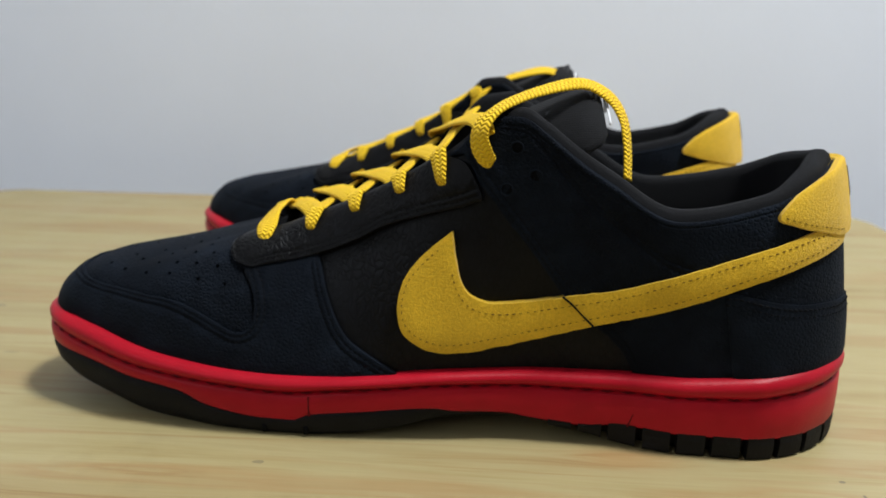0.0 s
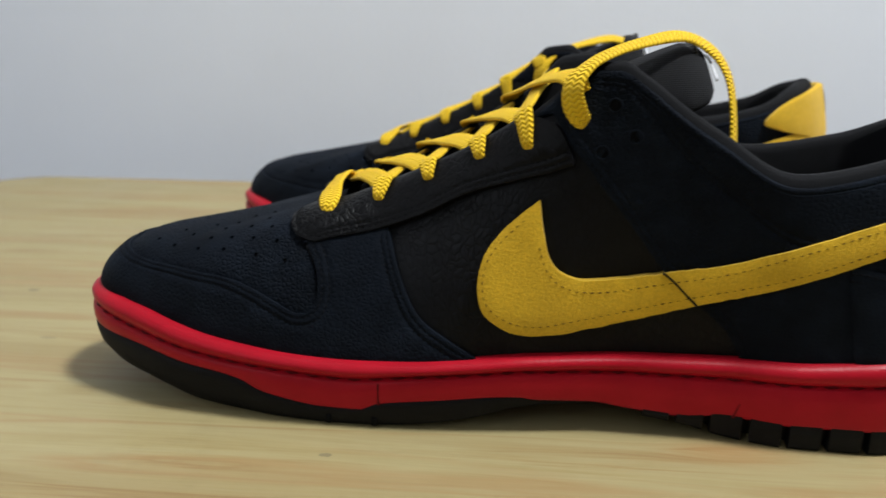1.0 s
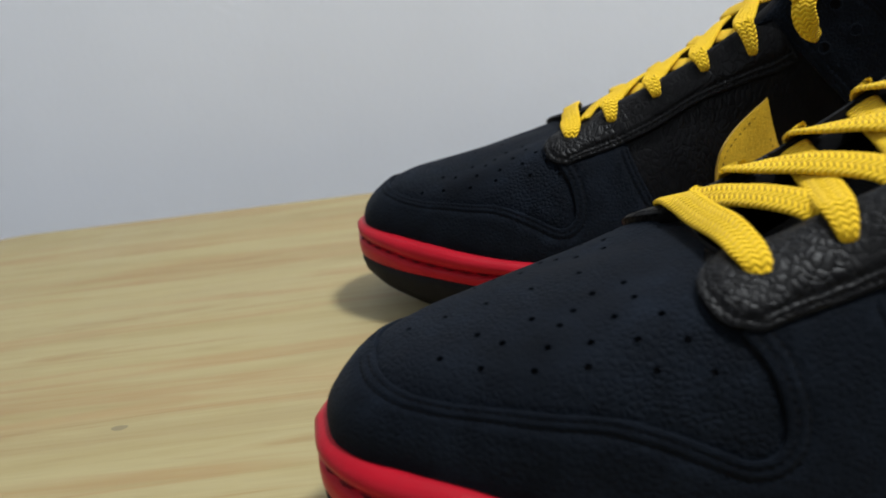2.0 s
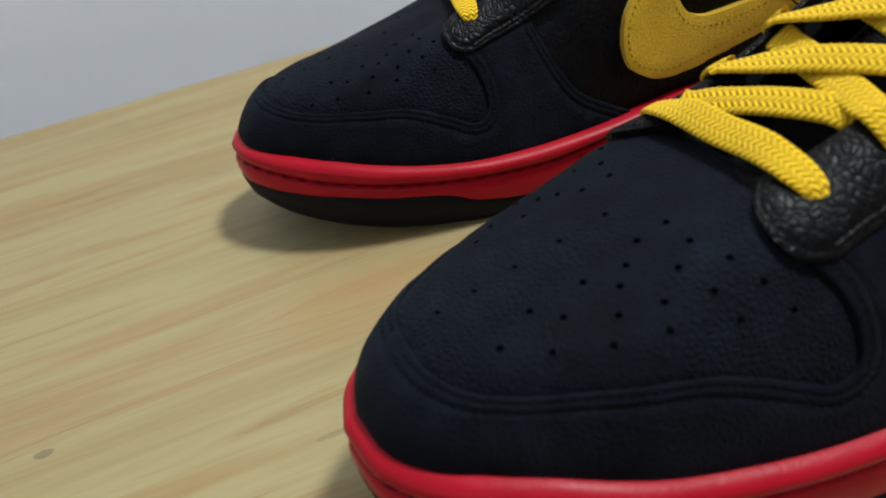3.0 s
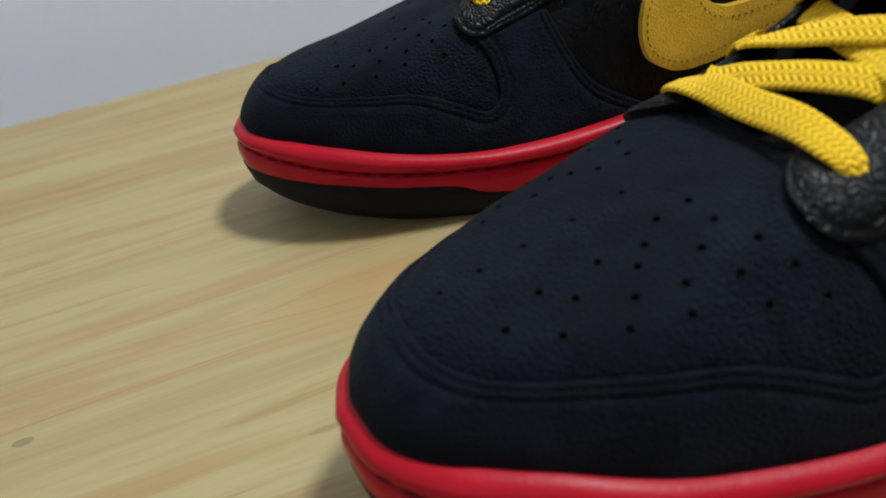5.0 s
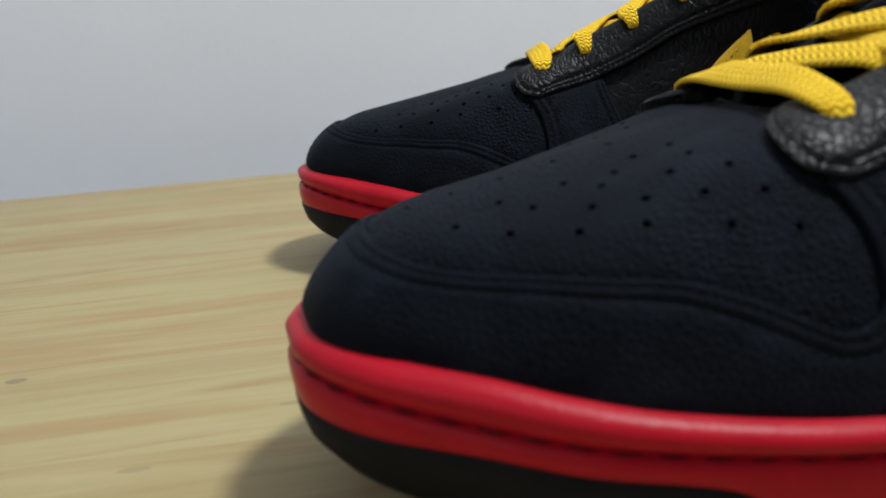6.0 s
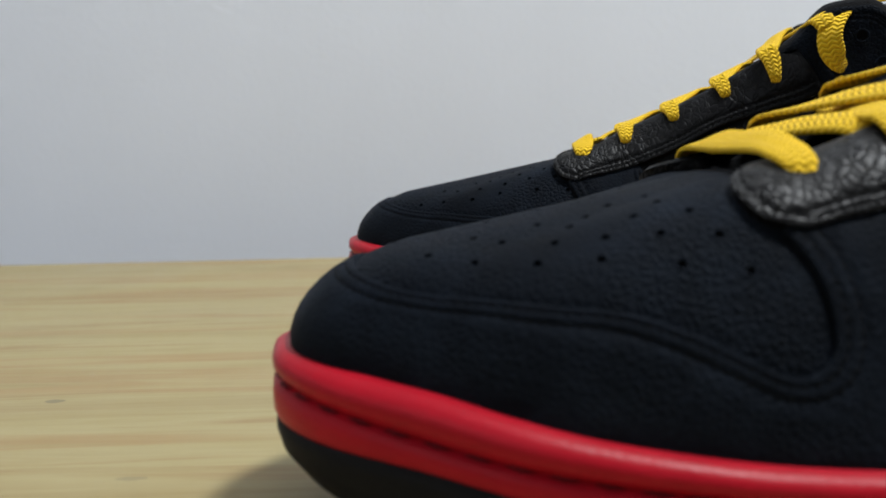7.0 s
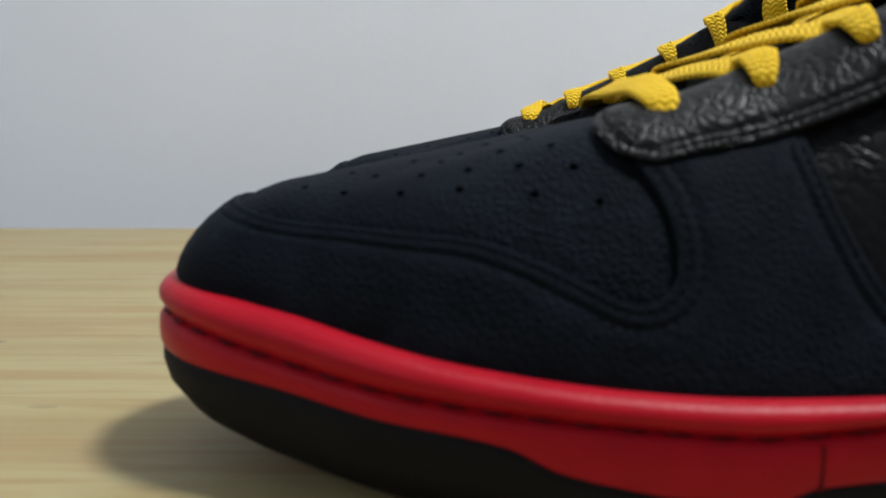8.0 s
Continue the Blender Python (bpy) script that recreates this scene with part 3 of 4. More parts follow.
def sole(shoe, side):
    loop = resample(outline(160), 300)
    u = loop[:, 0]

    def ring(d, z):
        return mirror(np.c_[inset(loop, d), z], side)

    top, grv, red, bot = Z_TOP(u), Z_GROOVE(u), Z_RED(u), Z_BOTTOM(u)
    flip = side < 0
    # red lower band, then the groove with its seam, then the rounded upper rim
    low = [ring(0.0015, red - 0.001), ring(0.0006, red - 0.0005), ring(0.0001, red + 0.0008), ring(0.0, (red + grv) / 2), ring(0.0002, grv - 0.0014), ring(0.0008, grv - 0.0006), ring(0.0024, grv)]
    mid = part("midsole", loft(low, flip=flip), RED, shoe, "red rubber midsole with a stitched groove")
    h = top - grv
    toe_in = .0009 * np.clip(1 - u / .05, 0, 1)
    rim = [ring(0.0026, grv - 0.0002), ring(0.0010 + .5 * toe_in, grv + 0.0005), ring(0.0001 + toe_in, grv + 0.0016)]
    for f, d in ((0.35, -0.0006), (0.55, -0.0007), (0.72, -0.0002), (0.86, 0.0009), (0.96, 0.0026), (1.0, 0.0045), (0.9, 0.0085)):
        rim.append(ring(d + toe_in, grv + h * f))
    part("rim", loft(rim, flip=flip), RED, mid)
    # seam stitches lying in the groove
    verts, faces = [], []
    inner = inset(loop, 0.0013)
    for i in range(0, 300, 3):
        a, b = np.array([*inner[i], grv[i]]), np.array([*inner[(i + 2) % 300], grv[(i + 2) % 300]])
        o = np.array([*(loop[i] - inner[i]), 0]) / 0.0013
        k = len(verts)
        for q, f in ((a, 0.2), ((a + b) / 2, 1), (b, 0.2)):
            verts += [q + np.array([0, 0, .0006]) * f, q + o * 0.0009 * f, q - np.array([0, 0, .0006]) * f]
        for j in (0, 3):
            faces += [(k + j, k + j + 1, k + j + 4, k + j + 3), (k + j + 1, k + j + 2, k + j + 5, k + j + 4)]
    part("seam", mesh_of(mirror(verts, side), faces, flip=side > 0), THREAD_RED, mid, "dark red stitches in the groove")
    # joints moulded across the red band
    for ju in (0.1180, 0.230):
        for sgn in (-1, 1):
            y = SKEW(ju) + sgn * (LAT(ju) if sgn < 0 else MED(ju))
            z0, z1 = float(Z_RED(ju)) - .0006, float(Z_GROOVE(ju)) - .001
            lean = 0.0 if ju < .2 else 0.004
            rr = [mirror([(ju + x + lean * (z - z0) / .012, y + sgn * yy, z) for x, yy in ((-.0007, -.001), (-.0002, .0002), (.0002, .0002), (.0007, -.001))], side) for z in np.linspace(z0, z1, 5)]
            bm = loft(rr, closed=False)
            bmesh.ops.recalc_face_normals(bm, faces=bm.faces[:])
            part("moulded_joint", bm, THREAD_RED, mid)
    # black outsole: toe bumper, thin arch, inset bottom
    tuck = np.interp(u, [0, .03, .06, .1, .309], [.0105, .008, .005, .002, .002])
    heel = np.clip((u - .205) / .012, 0, 1)
    arch = np.clip(1 - np.abs(u - .186) / .030, 0, 1)
    side_in = 0.0004 + 0.0045 * heel + 0.0025 * np.minimum(arch * 2, 1)
    hgt = red - bot
    rings = [ring(0.006, red + 0.001), ring(side_in + 0.0002, red - 0.0002), ring(side_in + 0.0001, bot + hgt * 0.75), ring(side_in + 0.10 * tuck, bot + hgt * 0.48), ring(side_in + 0.38 * tuck, bot + hgt * 0.2), ring(side_in + 0.75 * tuck, bot + hgt * 0.05), ring(side_in + tuck + 0.0015, bot + 0.0003 + .0012 * heel), ring(side_in + tuck + 0.018, bot + 0.0007 + .0012 * heel)]
    out = part("outsole", loft(rings, caps=(False, True), flip=not flip), BLACK_RUBBER, shoe, "black rubber outsole with cut tread")
    # heel blocks, parted by grooves, and the forefoot blocks
    line = inset(loop, 0.0)
    s = np.r_[0, np.cumsum(np.linalg.norm(np.diff(np.vstack([line, line[:1]]), axis=0), axis=1))]
    half = np.argmax(u)
    spans = []
    for start, stop, pitch in ((0.200, 0.222, .0115), (0.222, 0.3085, 0.0114)):
        lat_s = [s[np.argmin(np.abs(u[:half] - x))] for x in (start, stop)]
        n = max(1, round((lat_s[1] - lat_s[0]) / pitch))
        for i in range(n):
            a = lat_s[0] + (lat_s[1] - lat_s[0]) * i / n
            spans.append((a, a + (lat_s[1] - lat_s[0]) / n))
    total = s[-1]
    spans += [(total - b, total - a) for a, b in spans]
    closed_line = np.vstack([line, line[:1]])
    for a, b in spans:
        gap = 0.0012
        t = np.linspace(a + gap, b - gap, 5)
        pts = np.stack([np.interp(t, s, closed_line[:, i]) for i in (0, 1)], 1)
        tn = np.gradient(pts, axis=0)
        tn /= np.linalg.norm(tn, axis=1)[:, None]
        nn = np.stack([-tn[:, 1], tn[:, 0]], 1)
        if np.mean(np.sum(nn * (np.array([L * .85, 0]) - pts), 1)) < 0:
            nn = -nn
        zr, zb = Z_RED(pts[:, 0]), Z_BOTTOM(pts[:, 0])
        rows = []
        for d, z in ((0.012, zr), (0.0004, zr), (0.0002, zr * .7 + zb * .3), (0.0006, zb + .0012), (0.0016, zb), (0.012, zb)):
            rows.append(mirror(np.c_[pts + nn * d, z], side))
        bm = loft(rows, closed=False)
        bm.verts.ensure_lookup_table()
        k = 5
        for col in (0, k - 1):
            vs = [bm.verts[i * k + col] for i in range(6)]
            bm.faces.new(vs)
        bmesh.ops.recalc_face_normals(bm, faces=bm.faces[:])
        part("tread_block", bm, BLACK_RUBBER, out, smooth=False)
    # forefoot cuts: dark bars laid on the rubber, standing for the shade inside them
    for ju in (0.1012, 0.1165):
        y = SKEW(ju) - LAT(ju) + .0008
        bm = box_bm((ju - .0009, y - .0006, .0008), (ju + .0009, y + .003, .0040), .0003, 1)
        for v in bm.verts:
            v.co.y *= side
        bmesh.ops.recalc_face_normals(bm, faces=bm.faces[:])
        part("cut_shade_bar", bm, THREAD_BLACK, out)


def upper(shoe, side):
    nr, ns = 260, 34
    r = np.linspace(0, 2, nr, endpoint=False)
    sv = np.linspace(0, 1, ns) ** 0.85
    rings = [mirror(surf(r, np.full(nr, x), np.full(nr, -0.0011)), side) for x in sv]
    part("quarter", loft(rings, flip=side < 0), LEATHER, shoe, "tumbled black leather base of the upper")
    # lining: rolls over the opening edge and goes down to the insole
    edge = surf(r, np.full(nr, 1.0), np.full(nr, -0.0011))
    centre = np.stack([np.clip(edge[:, 0], .11, .27), np.zeros(nr)], 1)
    inw = centre - edge[:, :2]
    inw /= np.maximum(np.linalg.norm(inw, axis=1), 1e-6)[:, None]
    pr = np.where(r <= 1, r, 2 - r)
    roll = np.interp(pr, [0, .40, .52, 1], [0.0007, .0010, .0036, .0042])
    rows = []
    for ang in (0, 35, 70, 105, 140, 175):
        a = radians(ang)
        q = edge.copy()
        q[:, :2] += inw * (roll * (1 - np.cos(a)))[:, None]
        q[:, 2] += roll * np.sin(a) * .9
        rows.append(q)
    base = rows[-1]
    for f, deep in ((0.3, .5), (0.65, 1.1), (1.0, 1.3)):
        q = base.copy()
        low = np.where(pr < .45, base[:, 2] - .004, .034)
        q[:, 2] = base[:, 2] + (low - base[:, 2]) * f
        q[:, :2] += inw * (np.where(pr < .45, .0005, .0032) * deep - np.where(pr < .45, 0, .0045) * f)[:, None]
        rows.append(q)
    part("lining", loft([mirror(q, side) for q in rows], flip=side < 0), LINING, shoe, "padded black textile collar lining")
    # insole
    loop = resample(inset(outline(80), .009), 120)
    part("insole", loft([mirror(np.c_[loop, np.full(120, z)], side) for z in (.030, .034)], caps=(False, True), flip=side < 0), LINING, shoe)

    mud_line = [(.0, .338), (.021, .318), (.055, .302), (.089, .324), (.115, .335), (.14, .306), (.165, .262), (.184, .230), (.197, .258), (.200, .338), (.189, .461), (.168, .575)]
    back_line = [*place([(.115, .0625), (.1196, .049), (.1264, .0364), (.1365, .0289)]), (.425, .0)]
    eye_low = place([(.0915, .0572), (.1000, .0592), (.1161, .0630), (.1283, .0680), (.1402, .0742), (.1560, .0795), (.1734, .0850)])
    ankle_line = [*place([(.1655, .1000), (.1699, .0944), (.1731, .0892), (.1834, .0763), (.1935, .0637), (.2019, .0526), (.2126, .0425), (.2219, .035), (.2266, .0288)]), (.757, .0)]

    stripe_low = np.vstack([place(arc_even(spline(STRIPE_LOW, 8), .0025)), [(1.0, .560)]])
    stripe_high = np.vstack([[(1.0, .640)], place(arc_even(spline(STRIPE_HIGH, 8), .0025))])
    # toe box, with punched holes, bounded by the mudguard's edge and the eyestay
    half = spline(mud_line, 6)
    toe_l = [(p, s - .02) for p, s in half if True]
    front = spline([(.172, .60), (.15, .74), (.12, .88), (.06, .985), (0, 1.0)], 5)
    right = [tuple(q) for q in toe_l] + [tuple(q) for q in front[1:]]
    left = [(-p, s) for p, s in reversed(right[1:-1])]
    holes = []
    rows_of_holes = [((.159, .464), (.1295, .476), (.0965, .492), (.0785, .456), (.0565, .440), (.0275, .444)), ((.1385, .570), (.109, .592), (.0875, .584), (.0715, .554), (.043, .556), (.020, .556)), ((.110, .690), (.083, .690), (.058, .650), (.030, .655)), ((.077, .775), (.047, .712)), ((.041, .832), (.034, .776))]
    for row in rows_of_holes:
        for p, s in row:
            holes.append((p, s, .00082))
    med_grid = upper_point(_GP, _GS, 1)
    for p, s, _ in list(holes):
        q = surf(p, s)
        i = np.argmin((med_grid[..., 0] - q[0]) ** 2 + (med_grid[..., 1] + .88 * q[1]) ** 2)
        mp, ms = float(_GP.flat[i]), float(_GS.flat[i])
        if all(np.linalg.norm(surf(-mp, ms) - surf(h[0], h[1])) > .0042 for h in holes):
            holes.append((-mp, ms, .00078))
    for s in (.44, .53, .62, .71, .80):
        if all(np.linalg.norm(surf(0.0, s) - surf(h[0], h[1])) > .0042 for h in holes):
            holes.append((0.0, s, .00076))
    panel("toe_box", right + left, 0.0, NAVY, shoe, side, "perforated navy-black nubuck toe box", holes=holes, step=.003)

    # mudguard round the toe
    outer = [tuple(q) for q in half] + [tuple(q) for q in [(.172, .60), (eye_low[1][0], eye_low[1][1] + .03), (eye_low[2][0] - .01, eye_low[2][1] + .03)]] + [tuple(q) for q in spline(back_line, 6)]
    rim = [(x, 0.0) for x in np.linspace(.40, 0, 30)]
    loop = outer + rim
    loop2 = loop + [(-p, s) for p, s in reversed(loop[1:-1])]
    def shift(line, d, sgn=1):
        """The line moved sideways by d metres in the plane of (r, s)."""
        q = flat_of(line)
        t = np.gradient(q, axis=0)
        t /= np.maximum(np.linalg.norm(t, axis=1), 1e-9)[:, None]
        q += np.stack([-t[:, 1], t[:, 0]], 1) * d * sgn
        return unflat(q)

    two = np.array([[1.0, 1.0], [-1.0, 1.0]])
    toe_seams = [shift(half[1:], d, -1) * k for d in (.0014, .0036) for k in two]
    back_seams = [shift(spline(back_line, 6)[1:-2], d, -1) * k for d in (.0014, .0036) for k in two]
    mud = panel("mudguard", loop2, .0011, NAVY_SMOOTH, shoe, side, "navy-black nubuck overlay round the toe", grooves=toe_seams + back_seams)
    for line in toe_seams + back_seams:
        stitches("stitching", line, .00095, THREAD_BLACK, mud, side)
    for m in (1, -1):
        flipm = np.array([m, 1.0])

        # ankle overlay from the rear eyelets to the heel
        a = spline(ankle_line, 6)
        top = [(x, y) for x, y in zip(np.linspace(.985, .50, 40), np.full(40, .985))]
        ank = [tuple(q) for q in a] + [(x, 0.0) for x in np.linspace(.77, 1.0, 16)] + [(1.0, y) for y in np.linspace(.1, .97, 12)] + top + [(.462, .90)]
        col_line = spline([(.545, .83), (.596, .80), (.634, .735), (.687, .669), (.749, .627), (.815, .545)], 6)
        seams = [shift(a[3:-4], d, 1) * flipm for d in (.0014, .0034)] + [shift(col_line, d, 1) * flipm for d in (0, .0023)]
        roll_line = np.array([(x, .86 if x < .9 else .86 - .3 * (x - .9)) for x in np.linspace(.56, .915, 50)])
        ov = panel("ankle_overlay", np.array(ank) * flipm, .0010, NAVY, shoe, side, "navy-black nubuck ankle overlay", grooves=seams + [roll_line * flipm])
        for line in seams:
            stitches("stitching", line, .00085, THREAD_BLACK, ov, side)
        for p, s in REAR_EYELETS:
            c = surf(p * m, s, .0011)
            o = surf(p * m, s, .0021) - c
            o /= np.linalg.norm(o)
            t1 = np.cross(o, (0, 0, 1.0)); t1 /= np.linalg.norm(t1)
            t2 = np.cross(o, t1)
            for piece, stuff, prof in (("eyelet", NAVY_SMOOTH, ((.0024, -.0001), (.0022, .0002), (.0019, .0002), (.0017, .0000), (.0016, -.0008))), ("eyelet_hole", HOLE, ((.0018, -.0001), (.0012, -.0001), (.0003, -.0001)))):
                rr = [[c + t1 * rad * math.cos(b) + t2 * rad * math.sin(b) + o * hgt for b in np.linspace(0, 2 * math.pi, 16, endpoint=False)] for rad, hgt in prof]
                bm = loft([mirror(q, side) for q in rr], caps=(False, piece == "eyelet_hole"))
                bmesh.ops.recalc_face_normals(bm, faces=bm.faces[:])
                part(piece, bm, stuff, ov)

        # eyestay, glossy leather strip with the lace holes
        low = spline(eye_low, 6)
        frontc = spline([(.100, .97), (.109, .87), (.126, .755), (.142, .665), (.158, .598), tuple(eye_low[0])], 4)
        eye = [tuple(q) for q in frontc[:-1]] + [tuple(q) for q in low] + [tuple(q) for q in place([(.1712, .0905), (.1672, .0970)])] + [(.462, .90)] + [(x, .99) for x in np.linspace(.45, .105, 30)]
        seams = [shift(low[1:-1], d, 1) * flipm for d in (.0015, .0034)] + [shift(frontc[2:], .0017, 1) * flipm]
        st = panel("eyestay", np.array(eye) * flipm, .0022, EYESTAY, shoe, side, "glossy tumbled black leather eyestay", grooves=seams)
        for line in seams:
            stitches("stitching", line, .0021, THREAD_BLACK, st, side)

        # suede side stripe, in two pieces that meet at a slanting seam
        lower, high = stripe_low, stripe_high
        full = np.vstack([lower, high])
        rng = np.random.RandomState(3)
        ragged = full + rng.normal(0, 1, full.shape) * (.00007 / SR, .00007 / SS)
        inner_low, inner_high = shift(lower[2:-2], .0022, 1), shift(high[2:-1], .0022, 1)
        stripe = panel("side_stripe", ragged * flipm, .0026, YELLOW_SUEDE, shoe, side, "yellow suede stripe curving to the heel", step=.003)
        stitches("stitching", inner_low * flipm, .0026, THREAD_OCHRE, stripe, side, pitch=.0024, length=.0012, wide=.00030)
        stitches("stitching", inner_high * flipm, .0026, THREAD_OCHRE, stripe, side, pitch=.0024, length=.0012, wide=.00030)
        seam = place(spline([(.2015, .0528), (.2050, .0500), (.2095, .0455), (.2126, .0425)], 4))
        p3 = surf(seam[:, 0] * m, seam[:, 1], np.full(len(seam), .0026))
        nn = surf(seam[:, 0] * m, seam[:, 1], np.full(len(seam), .0036)) - p3
        ribbon("seam", p3, nn, .0007, .0006, THREAD_BLACK, stripe, side)

    # heel counter and yellow heel tab wrap the back
    cnt = spline([(.855, .452), (.87, .441), (.907, .386), (.935, .348), (.97, .318), (1.0, .312)], 5)
    outl = [tuple(q) for q in cnt] + [(2 - x, y) for x, y in cnt[-2::-1]] + [(2 - x, .03) for x in np.linspace(.87, 1.13, 24)]
    heel = panel("heel_counter", outl, .0021, NAVY_SMOOTH, shoe, side, "navy-black nubuck heel counter")
    for d in (.0014, .0034):
        line = shift(cnt, d, -1)
        stitches("stitching", line, .0021, THREAD_BLACK, heel, side)
        stitches("stitching", np.c_[2 - line[:, 0], line[:, 1]], .0021, THREAD_BLACK, heel, side)
    tabl = spline([(.925, .955), (.903, .80), (.918, .71), (.938, .635), (.968, .565), (1.0, .535)], 5)
    outl = [tuple(q) for q in tabl] + [(2 - x, y) for x, y in tabl[-2::-1]] + [(2 - x, .965) for x in np.linspace(.935, 1.065, 20)]
    tab = panel("heel_tab", outl, .0036, YELLOW_SUEDE, shoe, side, "yellow suede heel tab", step=.003)
    panel("emblem", [(.997, .66), (1.003, .66), (1.003, .86), (.997, .86)], .0038, THREAD_BLACK, tab, side, "plain dark embroidered mark", step=.002)
    stitches("stitching", shift(tabl[5:-4], .0016, 1), .0035, THREAD_OCHRE, tab, side, pitch=.0024, length=.0012, wide=.00030)


def mid_ring(mid, d, half, pad, i, x):
    """Point on the tongue's edge line at station i, x from -1 to 1 across."""
    nr = np.array([-d[i, 1], 0, d[i, 0]])
    return np.array([mid[i, 0], x * half[i] * 1.01, mid[i, 1]]) + nr * (-.012 * x * x * half[i] / .030)


def tongue(shoe, side):
    # padded tongue, from the throat up past the collar
    mid = spline([(.090, .0545), (.114, .0640), (.145, .0825), (.170, .0980), (.190, .1085), (.206, .1148), (.216, .1172)], 6)
    n = len(mid)
    half = np.interp(np.linspace(0, 1, n), [0, .3, .6, .85, .95, 1], [.014, .020, .027, .031, .028, .022])
    pad = np.interp(np.linspace(0, 1, n), [0, .5, .9, 1], [.002, .0045, .0060, .0030])
    d = np.gradient(mid, axis=0)
    d /= np.linalg.norm(d, axis=1)[:, None]
    rings = []
    for i in range(n):
        nr = np.array([-d[i, 1], 0, d[i, 0]])
        ring = []
        for a in np.linspace(0, 2 * math.pi, 28, endpoint=False):
            x = math.copysign(abs(math.cos(a)) ** 0.7, math.cos(a))
            sag = -.012 * x * x * (half[i] / .030)
            y = math.sin(a) * pad[i] + sag
            ring.append(np.array([mid[i, 0], x * half[i], mid[i, 1]]) + nr * y)
        rings.append(mirror(ring, side))
    bm = loft(rings, caps=(True, True))
    bmesh.ops.recalc_face_normals(bm, faces=bm.faces[:])
    t = part("tongue", bm, MESH, shoe, "padded black mesh tongue")
    # binding along the edge, a stitched seam inside it, and a folded label with a white rim at the top
    cap = [mid_ring(mid, d, half, pad, n - 1, x) + np.array([.0012, 0, .0012]) for x in np.linspace(-.9, .9, 9)]
    path = arc_even(np.array(cap), .002)
    ribbon("white_edge", path, np.tile((-.6, -.05, .8), (len(path), 1)), .0008, .0008, WHITE, t, side, "white edge of the tongue")
    x = np.linspace(-.0115, .0115, 16)
    fold = np.stack([.2085 + 0 * x, x, .1185 - 30 * x * x], 1)
    ribbon("tongue_label", fold, np.tile((-.62, 0, .78), (16, 1)), .0130, .0024, LEATHER, t, side, "black woven label")
    fold2 = np.stack([.2030 + 0 * x, x, .1168 - 30 * x * x], 1)
    ribbon("label_rim", fold2, np.tile((-.62, 0, .78), (16, 1)), .0012, .0028, WHITE, t, side, "white edge of the label")


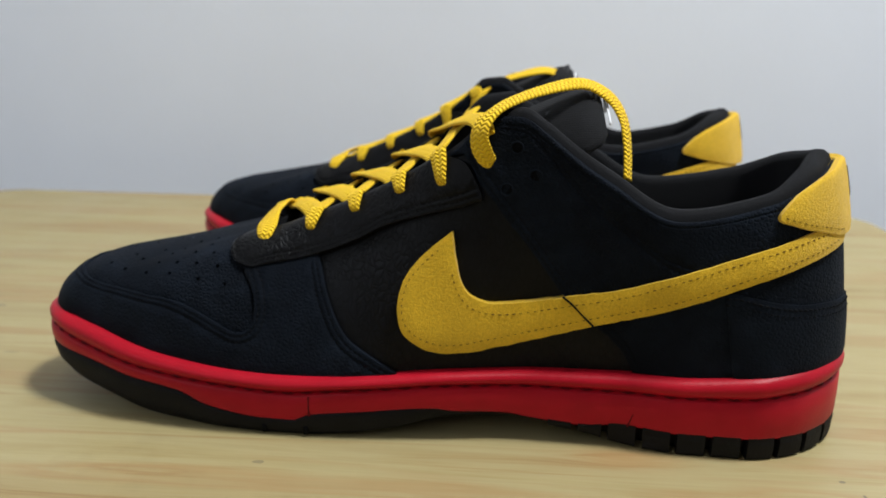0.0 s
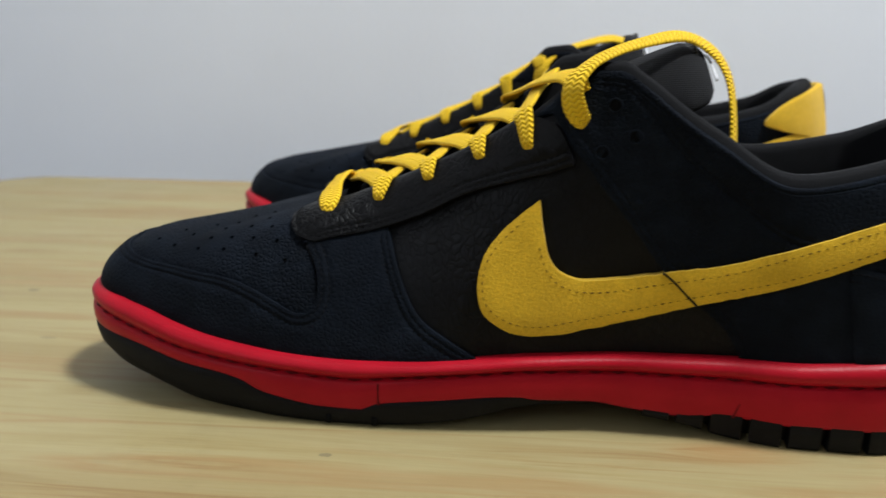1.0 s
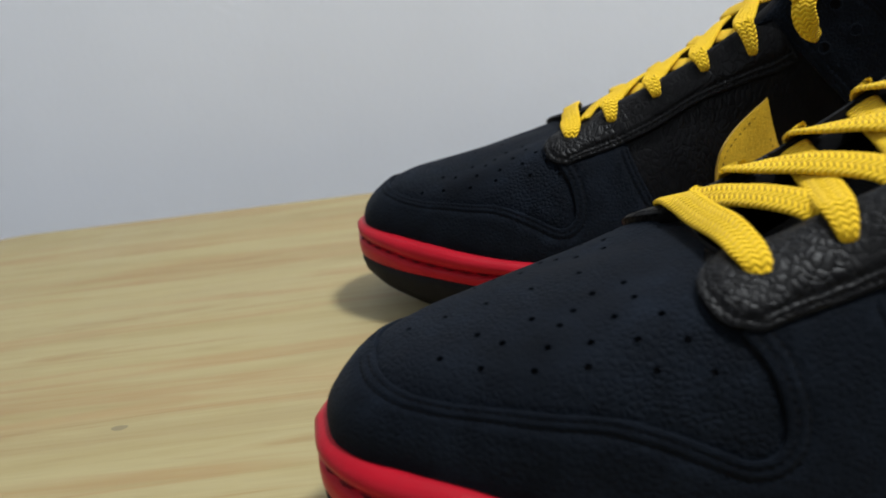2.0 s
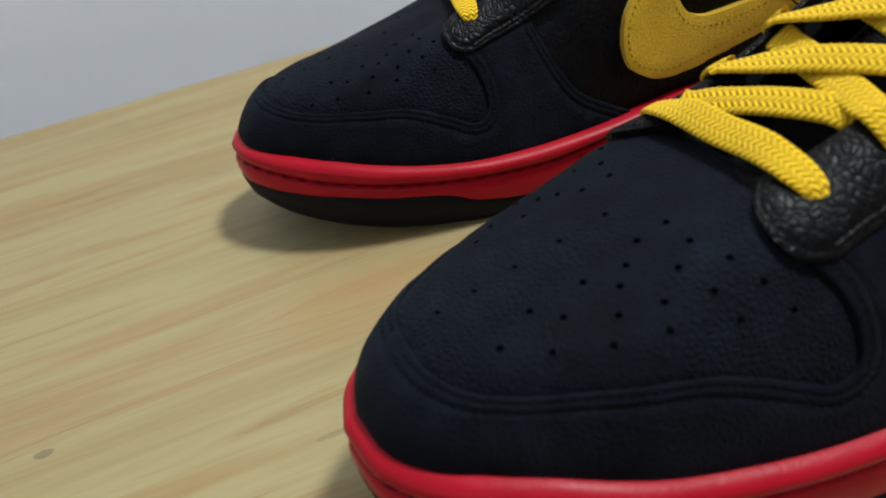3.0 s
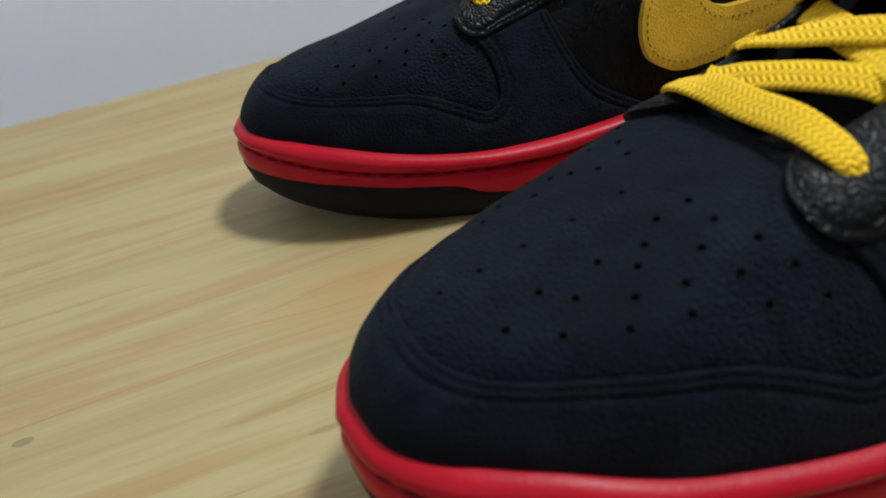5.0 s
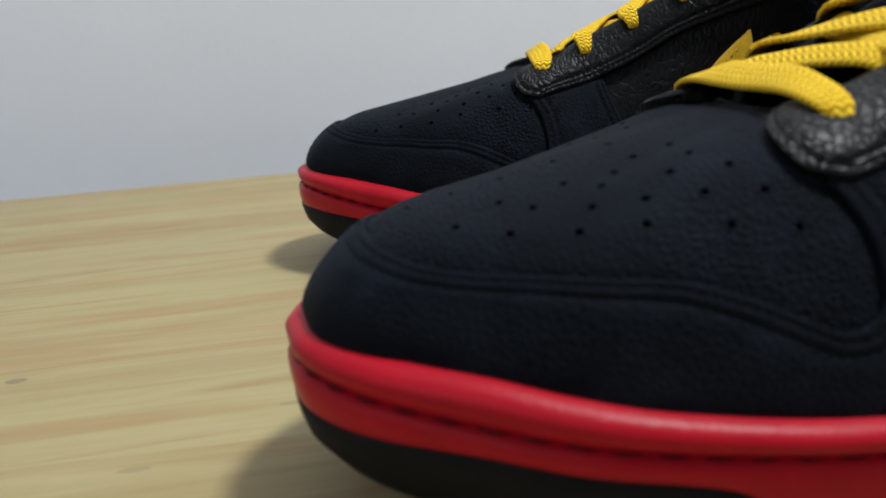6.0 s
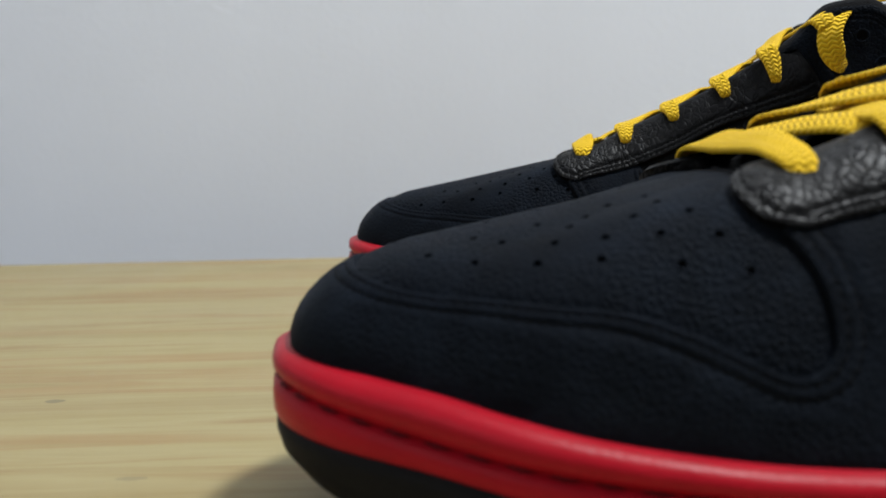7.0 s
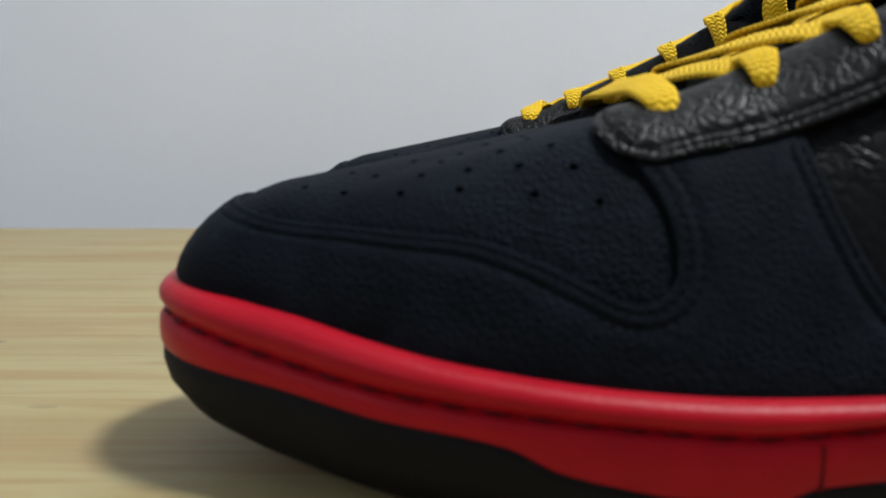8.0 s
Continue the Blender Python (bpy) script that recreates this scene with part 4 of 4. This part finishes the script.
def laces(shoe, side):
    def over(p, s, off):
        return surf(p, s, off)

    up = np.array([-.5, 0, .86])

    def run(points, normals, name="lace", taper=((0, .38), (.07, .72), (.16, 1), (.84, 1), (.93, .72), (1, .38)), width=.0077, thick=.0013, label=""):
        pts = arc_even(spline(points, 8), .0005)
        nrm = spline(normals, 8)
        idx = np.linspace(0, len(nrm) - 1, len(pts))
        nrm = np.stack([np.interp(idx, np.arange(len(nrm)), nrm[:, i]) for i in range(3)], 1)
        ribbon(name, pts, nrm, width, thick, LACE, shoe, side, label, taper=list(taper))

    def nrm_at(p, s):
        n = surf(p, s, .002) - surf(p, s, 0.0)
        return n / np.linalg.norm(n)

    def out_of(m, i):
        """From the hole up over the edge of the eyestay, on one side."""
        p, s = LACE_HOLES[i]
        pts, nn = [], []
        for f, off in ((0.0, .0012), (.12, .0030), (.45, .0034), (.80, .0036), (1.0, .0032)):
            ss = s + (.985 - s) * f
            pts.append(over(m * (p - .004 * f), ss, off))
            nn.append(nrm_at(m * p, ss))
        return pts, nn

    # straight bar over the lowest pair
    def bar_end(m):
        p, s = LACE_HOLES[0]
        return [over(m * p, s, .0010), over(m * (p - .006), s + .07, .0030)], [nrm_at(m * p, s)] * 2

    (a, na), (b, nb) = bar_end(1), bar_end(-1)
    mid = (a[0] + b[0]) / 2 + np.array([-.0005, 0, .0066])
    quarter = [a[1] * .55 + mid * .45 + np.array([0, 0, .0016]), b[1] * .55 + mid * .45 + np.array([0, 0, .0016])]
    run(a + [quarter[0], mid, quarter[1]] + b[::-1], na + [up, up, up] + nb[::-1], label="yellow flat woven lace", taper=((0, .5), (.06, .8), (.14, 1), (.86, 1), (.94, .8), (1, .5)))
    # crossed rows: each runs back over the tongue and under the far edge, the inner side's on top
    levels = [q[0] for q in LACE_HOLES]
    levels.append(2 * levels[-1] - levels[-2])
    for i in range(5):
        tuck = levels[i] + .80 * (levels[i + 1] - levels[i])
        for m, rise in ((1, -.0010), (-1, .0014)):
            if i == 0 and m > 0:
                continue
            a, na = out_of(m, i)
            if i == 0:
                a, na = a[3:], na[3:]
            end = over(-m * tuck, .985, .0002)
            deep = end + np.array([.0016, m * .004, -.0036])
            inner = a[-1] * .80 + end * .20 + np.array([0, 0, .0006 + rise * .5])
            mid = (a[-1] + end) / 2 + np.array([0, 0, .0012 + rise])
            near_end = a[-1] * .16 + end * .84 + np.array([0, 0, .0010 + rise])
            run(a + [inner, mid, near_end, end, deep], na + [up, up, up, up, up], taper=((0, .38 if i else .9), (.10, .72 if i else 1), (.22, 1), (.9, 1), (1, .8)))
    # loose end: from the top hole in a loop over the tongue and down into the shoe
    loop = [(.1765, -.0330, .0965), (.1725, -.0352, .0995), (.1703, -.0350, .1060), (.1725, -.0325, .1120), (.1795, -.0260, .1168), (.1907, -.0180, .1205), (.2038, -.0110, .1225), (.2135, -.0085, .1180), (.2188, -.0095, .1105), (.2207, -.0130, .1010), (.2212, -.0170, .0900)]
    loop = [(x + .0050, y, z + .0018) for x, y, z in loop]
    nn = [(-.3, -.9, .2), (-.6, -.75, .3), (-.75, -.6, .3), (-.65, -.5, .6), (-.45, -.4, .8), (-.2, -.35, .9), (.2, -.3, .9), (.65, -.3, .6), (.85, -.3, .3), (.9, -.3, .1), (.9, -.3, .1)]
    if side > 0:
        run(loop, nn, "loose_lace", taper=((0, .5), (.08, .9), (.2, 1), (1, 1)), width=.0088, label="loose yellow lace looped over the tongue")
    med = [(x, -y, z) for x, y, z in loop]
    if side < 0:
        run([(x - .006, y, z - .004) for x, y, z in med], [(x, -y, z) for x, y, z in nn], "loose_lace", taper=((0, .5), (.08, .9), (.2, 1), (1, 1)), width=.0088, label="loose yellow lace looped over the tongue")


def sneaker(at, side, label):
    shoe = new("sneaker")
    sole(shoe, side)
    upper(shoe, side)
    tongue(shoe, side)
    laces(shoe, side)
    shoe.matrix_world = at
    return tagged(shoe, label, "shoe", group="pair of sneakers")


sneaker(pose(-0.1490, 0.322, 0, 0, 0, -3.0), 1, "black sneaker with yellow stripe, yellow laces and red sole")
sneaker(pose(-0.149, 0.477, 0, 0, 0, -5.6), -1, "matching black sneaker with yellow laces and red sole, behind the other")
